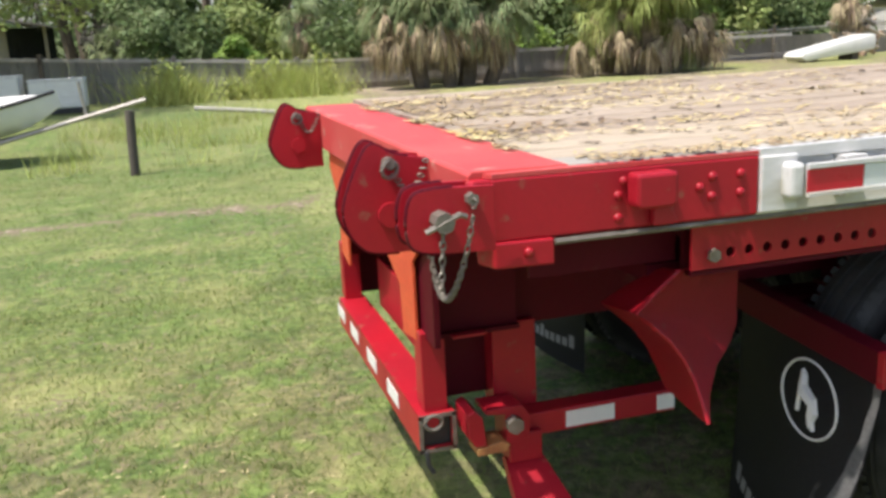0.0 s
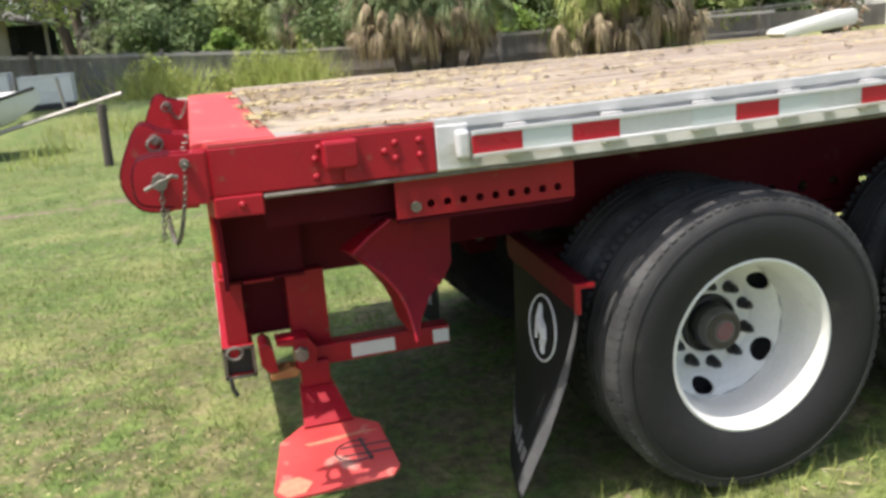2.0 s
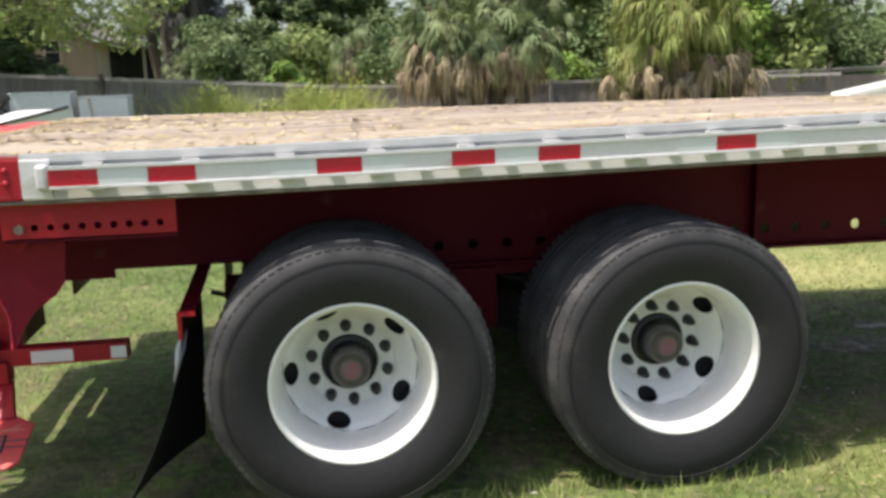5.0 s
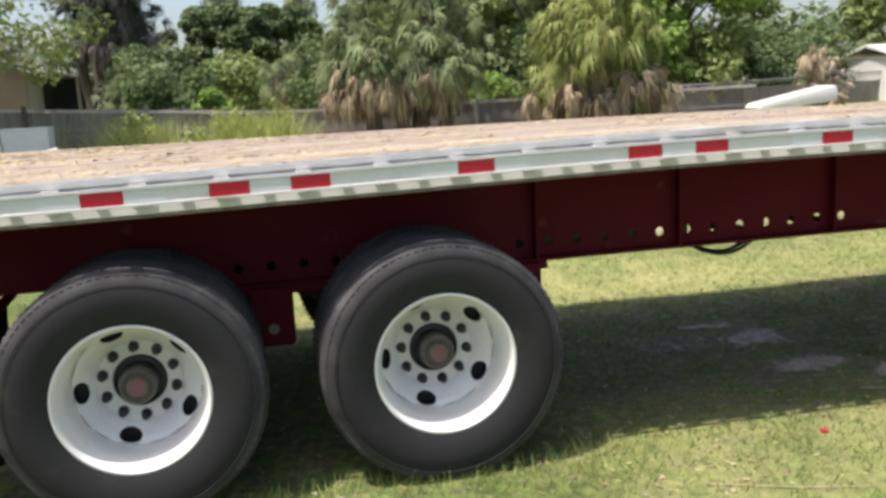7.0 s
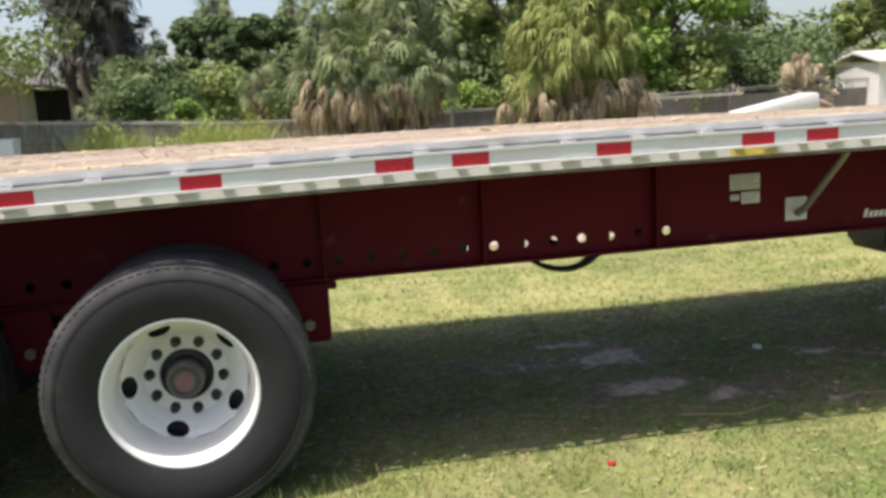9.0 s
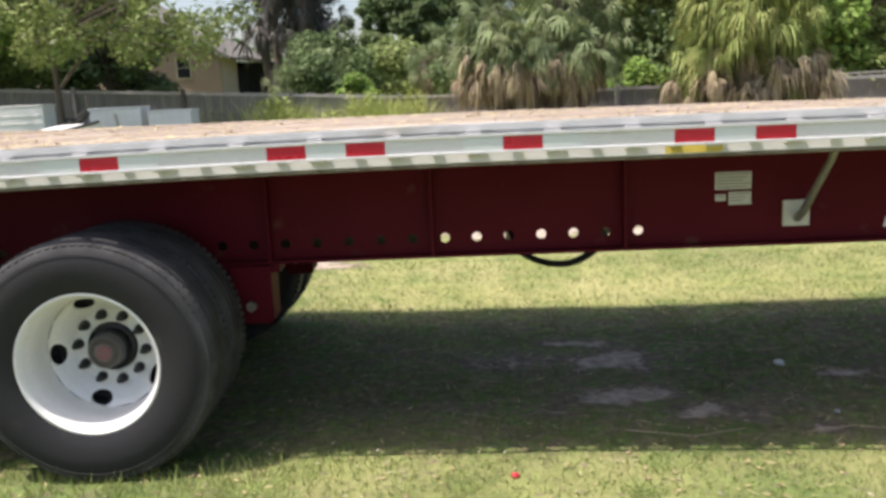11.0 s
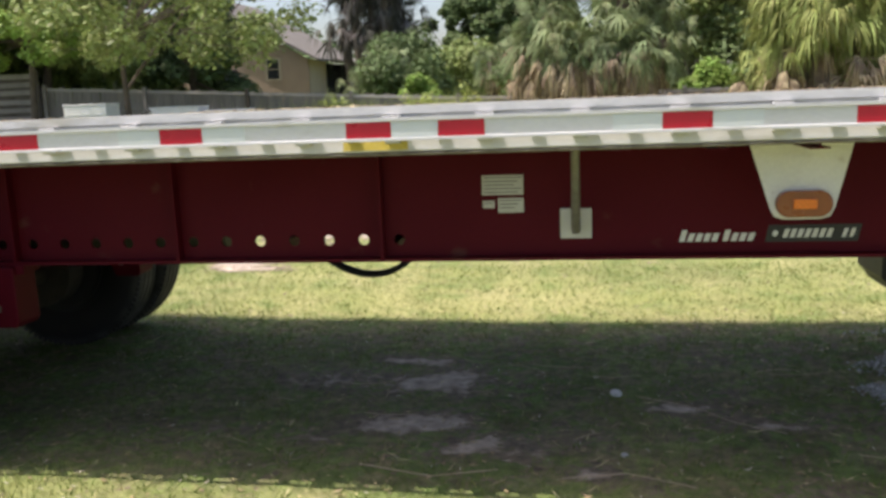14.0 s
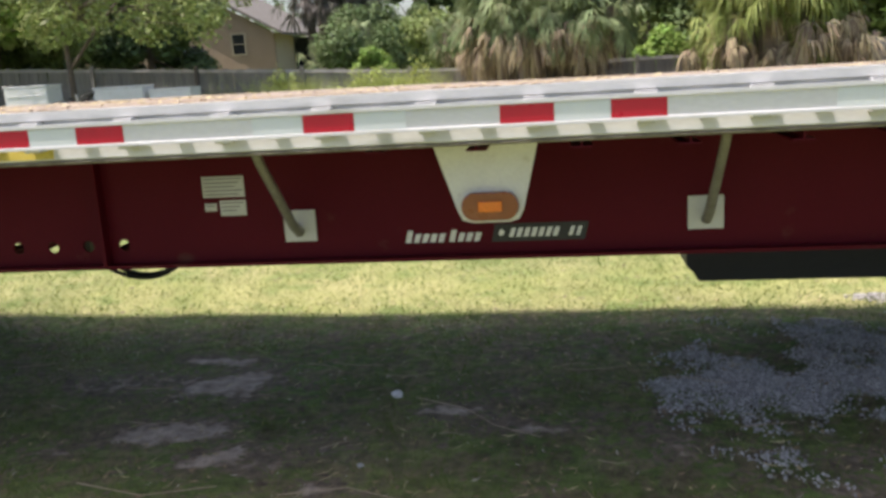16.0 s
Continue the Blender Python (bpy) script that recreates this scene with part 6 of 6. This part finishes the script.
# gravel heap
r = np.random.RandomState(9)
verts, faces = [], []
octa = np.array([(1, 0, 0), (-1, 0, 0), (0, 1, 0), (0, -1, 0), (0, 0, 1), (0, 0, -1)], float)
octa_faces = [(0, 2, 4), (2, 1, 4), (1, 3, 4), (3, 0, 4), (2, 0, 5), (1, 2, 5), (3, 1, 5), (0, 3, 5)]
for k in range(82000):
    x, y = r.uniform(7.0, 9.9), r.uniform(0.3, 3.0)
    if r.rand() > gravel(x, y) ** 1.2 * 1.8:
        continue
    s = r.uniform(0.004, 0.0105)
    m = np.array(Euler(r.uniform(0, 6, 3)).to_matrix())
    p = (octa * r.uniform(0.6, 1.2, (6, 1)) * s) @ m.T + (x, y, ground_z(x, y) + 0.004)
    i = len(verts)
    verts.extend(map(tuple, p))
    faces.extend(tuple(i + q for q in f) for f in octa_faces)
tagged(place("gravel", mesh_from("gravel", verts, faces), STONE), "spread of crushed grey gravel under the trailer", "gravel", kind="stuff")

# ---- house behind the fence ----
house = thing("house", (-12.75, 47.6, 0.5), "tan single-storey house with a grey shingle roof", "house")


def house_part(name, bm, mat, label="", parent=house):
    bm.transform(Matrix.Translation((12, -46, -0.5)))
    return part(name, bm, mat, parent, label)


bm = bmesh.new()
prism(bm, [(-22.0, 0.4), (-7.9, 0.4), (-7.9, 3.55), (-14.5, 7.2), (-22.0, 3.4)], "y", 44.0, 44.25)
house_part("gable_wall", bm, WALL, "tan stucco gable wall")
house_part("side_wall", boxes((-8.1, -7.9, 44.25, 47.6, 0.4, 3.55), (-21.9, -7.9, 54.0, 54.2, 0.4, 3.5), (-22.0, -21.8, 44.25, 54, 0.4, 3.5)), WALL_LIGHT, "cream stucco side wall")
# Porch walls take the dark tone to paint the shade under its roof.
house_part("porch_back", boxes((-8.0, -6.0, 51.0, 51.2, 0.4, 3.4), (-8.1, -7.9, 47.6, 51.0, 0.4, 3.4)), DARK)
house_part("porch_post", boxes((-6.15, -6.0, 47.8, 47.95, 0.4, 3.4)), WALL_LIGHT)
bm = bmesh.new()
prism(bm, [(-14.5, 7.55), (-7.2, 3.55), (-7.2, 3.40), (-14.5, 7.36), (-22.6, 3.1), (-22.6, 3.3)], "y", 43.5, 54.5)
house_part("roof", bm, ROOF, "grey shingle roof")
bm = bmesh.new()
prism(bm, [(-7.6, 3.75), (-5.7, 3.35), (-5.7, 3.25), (-7.6, 3.60)], "y", 46.8, 52.0)
house_part("porch_roof", bm, ROOF, "grey porch roof")
window = house_part("window", boxes((-10.40, -9.52, 43.94, 43.999, 2.42, 2.50), (-10.40, -9.52, 43.94, 43.999, 3.57, 3.65), (-10.40, -10.31, 43.94, 43.999, 2.50, 3.57), (-9.61, -9.52, 43.94, 43.999, 2.50, 3.57), (-10.31, -9.61, 43.96, 43.999, 3.02, 3.06)), WALL_LIGHT, "pale framed window")
bm = boxes((-10.31, -9.61, 43.985, 43.998, 2.50, 3.02), (-10.31, -9.61, 43.985, 43.998, 3.06, 3.57))
bm.transform(Matrix.Translation((12, -46, -0.5)))
part("pane", bm, DARK, window)
window = house_part("window", boxes((-13.9, -12.1, 43.95, 43.999, 1.6, 3.1)), DARK, "dark window")

# ---- yard things ----
def appliance(at, w, d, h, label):
    base = thing("appliance", at, label, "appliance", group="old appliances by the fence")
    part("body", boxes((-w / 2, w / 2, -d / 2, d / 2, 0.12, h), bevel=0.03), WHITE, base)
    part("plinth", boxes((-w / 2 + 0.03, w / 2 - 0.03, -d / 2 + 0.03, d / 2 - 0.03, 0.0, 0.12)), BLACK, base)
    for z in (0.3, 0.52, 0.74):
        if z < h - 0.08:
            part("rib", boxes((-w / 2 + 0.04, w / 2 - 0.04, -d / 2 - 0.012, -d / 2 + 0.01, h * z, h * z + 0.025), bevel=0.004), WHITE, base)
    part("lid", boxes((-w / 2 - 0.01, w / 2 + 0.01, -d / 2 - 0.01, d / 2 + 0.01, h, h + 0.04), bevel=0.01), WHITE, base)
    return base


for x, y, w, h in ((-6.5, 19.0, 1.22, 0.92), (-4.4, 19.8, 1.4, 0.80), (-2.95, 19.8, 1.15, 0.72)):
    appliance(at_ground(x, y), w, 0.7, h, "old white chest appliance standing by the fence")


# rough scrap between the appliances and pale rubble before the slat fence
r = random.Random(52)
scrap = thing("scrap_heap", at_ground(-5.3, 19.4), "dark heap of old boards and pipes beside the appliances", "debris")
for k in range(12):
    x, z, a, ln = r.uniform(-0.3, 0.3), r.uniform(0.05, 0.55), r.uniform(-0.9, 0.9), r.uniform(0.2, 0.4)
    bm = tube(bmesh.new(), [(x - ln * math.cos(a), r.uniform(-0.2, 0.2), max(0.03, z - ln * math.sin(a))), (x + ln * math.cos(a), r.uniform(-0.2, 0.2), max(0.03, z + ln * math.sin(a)))], r.uniform(0.025, 0.06), 5)
    part("scrap", bm, (WOOD_DARK, BLACK, STEEL)[k % 3], scrap)
rubble = thing("rubble_heap", at_ground(-11.4, 19.4), "low heap of pale broken rubble on the lawn", "debris")
for k in range(26):
    bm = bmesh.new()
    s = r.uniform(0.06, 0.17)
    bmesh.ops.create_icosphere(bm, subdivisions=1, radius=s)
    for v in bm.verts:
        v.co *= 1 + 0.45 * noise.noise(v.co * 9 + Vector((k, 0, 0)))
        v.co.z *= 0.7
    part("stone", bm, (WALL_LIGHT, LABEL, PLANK)[k % 3], rubble).location = (r.uniform(-0.75, 0.65), r.uniform(-0.4, 0.4), s * 0.4 + max(0.0, r.uniform(-0.2, 0.35)))


def hull(bm, length, beam, depth, sheer, n=18):
    """A small boat's hull along x, bow at +x."""
    rings = []
    for i in range(n):
        u = i / (n - 1)
        b = beam / 2 * (1 - max(0.0, (u - 0.45) / 0.55) ** 2.2) * (0.92 + 0.08 * min(u / 0.3, 1))
        keel = depth * 0.75 * max(0.0, (u - 0.55) / 0.45) ** 2
        top = depth + sheer * u ** 2
        rings.append([bm.verts.new((length * (u - 0.5), s * bb, zz)) for s, bb, zz in ((-1, b, top), (-1, b * 0.93, keel + (top - keel) * 0.45), (-1, b * 0.55, keel + 0.06 * (1 - u)), (1, 0.0, keel), (1, b * 0.55, keel + 0.06 * (1 - u)), (1, b * 0.93, keel + (top - keel) * 0.45), (1, b, top))])
    for a, b in zip(rings, rings[1:]):
        for k in range(6):
            bm.faces.new((a[k], a[k + 1], b[k + 1], b[k]))
        bm.faces.new((a[6], a[0], b[0], b[6]))
    bm.faces.new(rings[0])
    bmesh.ops.recalc_face_normals(bm, faces=bm.faces)
    return bm


boat = thing("motor_boat", (-3.62, 13.2, -0.04), "small white motor boat on a road trailer", "boat")
boat.rotation_euler = (0, radians(-8), radians(4))
part("hull", hull(bmesh.new(), 2.40, 1.15, 0.40, 0.14), HULL, boat, "", True).location = (0.385, 0, 0.42)
part("gunwale", tube(bmesh.new(), [(0.385 - 1.2 + 2.40 * u, -0.58 * (1 - max(0, (u - 0.45) / 0.55) ** 2.2), 0.82 + 0.14 * u * u) for u in np.linspace(0, 0.98, 16)], 0.03, 6), BLACK, boat, "black rubber gunwale")
bm = bmesh.new()
rows = []
for u in np.linspace(0.42, 0.97, 12):
    wide = 0.52 * (1 - max(0, (u - 0.45) / 0.55) ** 2.2)
    rise = 0.17 * math.sin(math.pi * min(1.0, (u - 0.42) / 0.55) ** 0.6)
    rows.append([bm.verts.new((0.385 - 1.2 + 2.40 * u, wide * math.cos(a), 0.81 + 0.12 * u * u + rise * math.sin(a))) for a in np.linspace(0, math.pi, 9)])
for p, q in zip(rows, rows[1:]):
    for k in range(8):
        bm.faces.new((p[k], q[k], q[k + 1], p[k + 1]))
bmesh.ops.recalc_face_normals(bm, faces=bm.faces)
part("foredeck_cover", bm, HULL, boat, "raised white foredeck", True)
boat_trailer = thing("boat_trailer", (-3.3, 13.2, 0.0), "galvanised boat trailer with a long draw bar", "trailer")
bm = bmesh.new()
for y in (-0.5, 0.5):
    tube(bm, [(-1.2, y, 0.27), (0.2, y * 0.9, 0.40), (1.25, -0.1, 0.64)], 0.035, 6)
tube(bm, [(1.1, -0.1, 0.61), (2.42, -0.2, 0.92)], 0.04, 6)
tube(bm, [(1.52, -0.1, 0.70), (1.46, -0.1, 1.26)], 0.03, 6)
tube(bm, [(-0.5, -0.85, 0.28), (-0.5, 0.85, 0.28)], 0.03, 6)
part("frame", bm, GALV, boat_trailer)
for y in (-0.85, 0.85):
    w = part("wheel", lathe([(0.09, 0.0), (0.15, -0.01), (0.19, 0.02), (0.20, 0.06), (0.20, 0.10), (0.19, 0.14), (0.15, 0.16)], 28), RUBBER, boat_trailer, "", True)
    w.location = (-0.5, y - 0.08, 0.19)
    part("mudguard", tube(bmesh.new(), [(0.25 * math.cos(a), 0.08, 0.25 * math.sin(a)) for a in np.linspace(0.2, 2.9, 10)], 0.035, 6), HULL, w, "white mudguard")
    rim = part("rim", lathe([(0.095, 0.01), (0.085, 0.03), (0.04, 0.03), (0.0, 0.02)], 20), RIM, w, "", True)
ski = thing("water_scooter", (-4.55, 14.3, 0.08), "old teal and white water scooter beside the boat", "watercraft")
ski.rotation_euler = (0, radians(-14), radians(8))
part("hull", hull(bmesh.new(), 0.95, 0.5, 0.20, 0.06), HULL, ski, "", True).location = (0, 0, 0.33)
part("rubbing_strip", tube(bmesh.new(), [(-0.475 + 0.95 * u, -0.255 * (1 - max(0, (u - 0.45) / 0.55) ** 2.2), 0.53 + 0.06 * u * u) for u in np.linspace(0, 0.96, 12)], 0.018, 6), BLACK, ski)
part("cowl", boxes((0.0, 0.40, -0.16, 0.16, 0.55, 0.72), bevel=0.07), TEAL, ski, "teal cowl", True)
part("seat", boxes((-0.42, 0.05, -0.12, 0.12, 0.54, 0.66), bevel=0.05), BLACK, ski, "black seat", True)
part("stand", boxes((-0.25, 0.25, -0.14, 0.14, -0.10, 0.35)), WOOD_DARK, ski)
# stumps used as posts
for x, y, h, r0 in ((-1.06, 11.0, 0.88, 0.066), (-2.88, 5.1, 0.98, 0.12)):
    base = thing("wood_post", at_ground(x, y), "dark weathered wooden post standing in the lawn", "post")
    part("shaft", tube(bmesh.new(), [(0, 0, -0.05), (0.01, 0, h * 0.5), (0.03, 0, h)], [r0, r0 * 0.95, r0 * 0.98], 12), WOOD_DARK if y > 8 else WOOD, base, "", True)
    if y < 8:
        part("cap", boxes((-0.15, 0.21, -0.18, 0.18, h, h + 0.05), bevel=0.008), WHITE, base, "pale cap board")
pole = tube(bmesh.new(), [(-0.10, 17.3, 0.48), (0.7, 17.15, 0.40), (1.5, 17.0, 0.31)], 0.05, 8)
tagged(part("pole", pole, WOOD_PALE, None, "", True), "long pale pole lying in the weeds", "pole")
# chain link fence with a pipe rail
pipe_fence = thing("pipe_fence", (19, 25.0, 0.35), "low fence with a pipe top rail", "fence")
bm = bmesh.new()
tube(bm, [(16.0 - 19, 0, 0.95), (26 - 19, 0.6, 1.12)], 0.035, 6)
tube(bm, [(16.0 - 19, 0, 0.86), (26 - 19, 0.6, 1.03)], 0.02, 6)
part("top_rail", bm, GALV, pipe_fence)
for x in (16.3, 19.95, 23.6):
    part("post", rod(bmesh.new(), (x - 19, 0.05 * (x - 16), -0.1), (x - 19, 0.05 * (x - 16), 1.22), 0.07, sides=10), STEEL, pipe_fence)
part("panel", boxes((16.0 - 19, 26 - 19, 0.65, 0.68, -0.1, 0.8)), WOOD, pipe_fence, "grey boards behind the rail")
RUST_TAN = material("tan_broken_wood", (0.48, 0.33, 0.22), (0.36, 0.24, 0.16), 0.9, scale=5, fine=40, bump=0.3)
# upturned white hull and loads beyond the deck
canoe = thing("upturned_dinghy", (19.5, 21.9, 0.28), "long flat white upturned dinghy lying aslant on blocks", "boat")
bm = bmesh.new()
prism(bm, [(-1.38, 0.26), (-1.20, 0.12), (1.35, 0.36), (1.42, 0.46), (1.40, 0.80), (1.30, 0.86), (-1.25, 0.40)], "y", -0.45, 0.45, bevel=0.04)
part("hull", bm, HULL, canoe, "", True)
for a, top in ((-0.9, 0.15), (0.65, 0.30)):
    part("block", boxes((a, a + 0.25, -0.3, 0.3, -0.05, top)), WOOD_DARK, canoe)
shed = thing("white_shed", (26.4, 25.0, 0.25), "small white outbuilding with a low roof", "shed")
part("wall", boxes((-0.6, 3.0, 0, 2.5, -0.1, 1.75)), WHITE, shed)
bm = bmesh.new()
prism(bm, [(-0.3, 1.75), (1.25, 2.15), (2.8, 1.75), (2.8, 1.83), (1.25, 2.25), (-0.3, 1.83)], "x", -0.8, 3.2)
part("roof", bm, HULL, shed)
heap = thing("wood_heap", (22.0, 23.4, 0.35), "tan heap of broken boards, branches and dry palm leaves", "debris")
rr = random.Random(6)
for k in range(34):
    bm = bmesh.new()
    u = rr.random()
    a, c = rr.uniform(0.2, 1.3), (rr.gauss(0.0, 0.35) * (1.3 - u), rr.uniform(-0.3, 0.3), 0.15 + 1.5 * u)
    l2 = rr.uniform(0.35, 0.7) * (1.2 - 0.6 * u)
    way = rr.choice((-1, 1))
    tube(bm, [(c[0] - l2 * way * math.cos(a), c[1], max(0.02, c[2] - 0.5 * l2)), (c[0] + l2 * way * math.cos(a), c[1] + 0.1, c[2] + 0.3 * l2)], rr.uniform(0.05, 0.11), 5)
    part("board", bm, (PLANK, WOOD, RUST_TAN)[k % 3], heap)
v, f = fan_leaves(91, [(-0.55, 0, 2.05, 1.0), (-0.3, 0, 1.8, 0.9)], 16, -80, 20, 0.3, 0.5, 0.9)
place("dry_leaves", mesh_from("dry_leaves", v, f), FROND_DEAD, heap, "dry palm leaves on the heap")
# small things on the ground
for x, y, s, mat, nm, lab in ((6.453, 1.39, 0.030, WHITE, "stone", "pale stone lying in the shade"), (6.45, 0.62, 0.015, STONE, "stone", "small grey stone on the soil"), (-4.18, 12.28, 0.06, WHITE, "stone", "pale stone lying on the lawn"), (4.88, -0.06, 0.019, TAPE_RED, "litter", "scrap of red litter in the grass")):
    bm = bmesh.new()
    bmesh.ops.create_icosphere(bm, subdivisions=2, radius=s)
    for v in bm.verts:
        v.co *= 1 + 0.3 * noise.noise(v.co * 40)
        v.co.z *= 0.6
    ob = tagged(part(nm, bm, mat, None, "", True), lab, nm)
    ob.location = (x, y, ground_z(x, y) + s * 0.4)
for pts in (((6.55, 1.35), (6.80, 1.22), (6.95, 1.02), (7.15, 0.90)), ((6.20, 0.35), (6.45, 0.42), (6.70, 0.33)), ((4.1, -0.4), (4.45, -0.55), (4.75, -0.62)), ((5.4, 0.38), (5.7, 0.30), (5.95, 0.40))):
    bm = tube(bmesh.new(), [(x, y, ground_z(x, y) + 0.012) for x, y in pts], [0.0028, 0.0025, 0.0021, 0.0017][:len(pts)], 5)
    tagged(part("twig", bm, DRY_STICK, None), "dry bare twig lying on the ground", "twig")
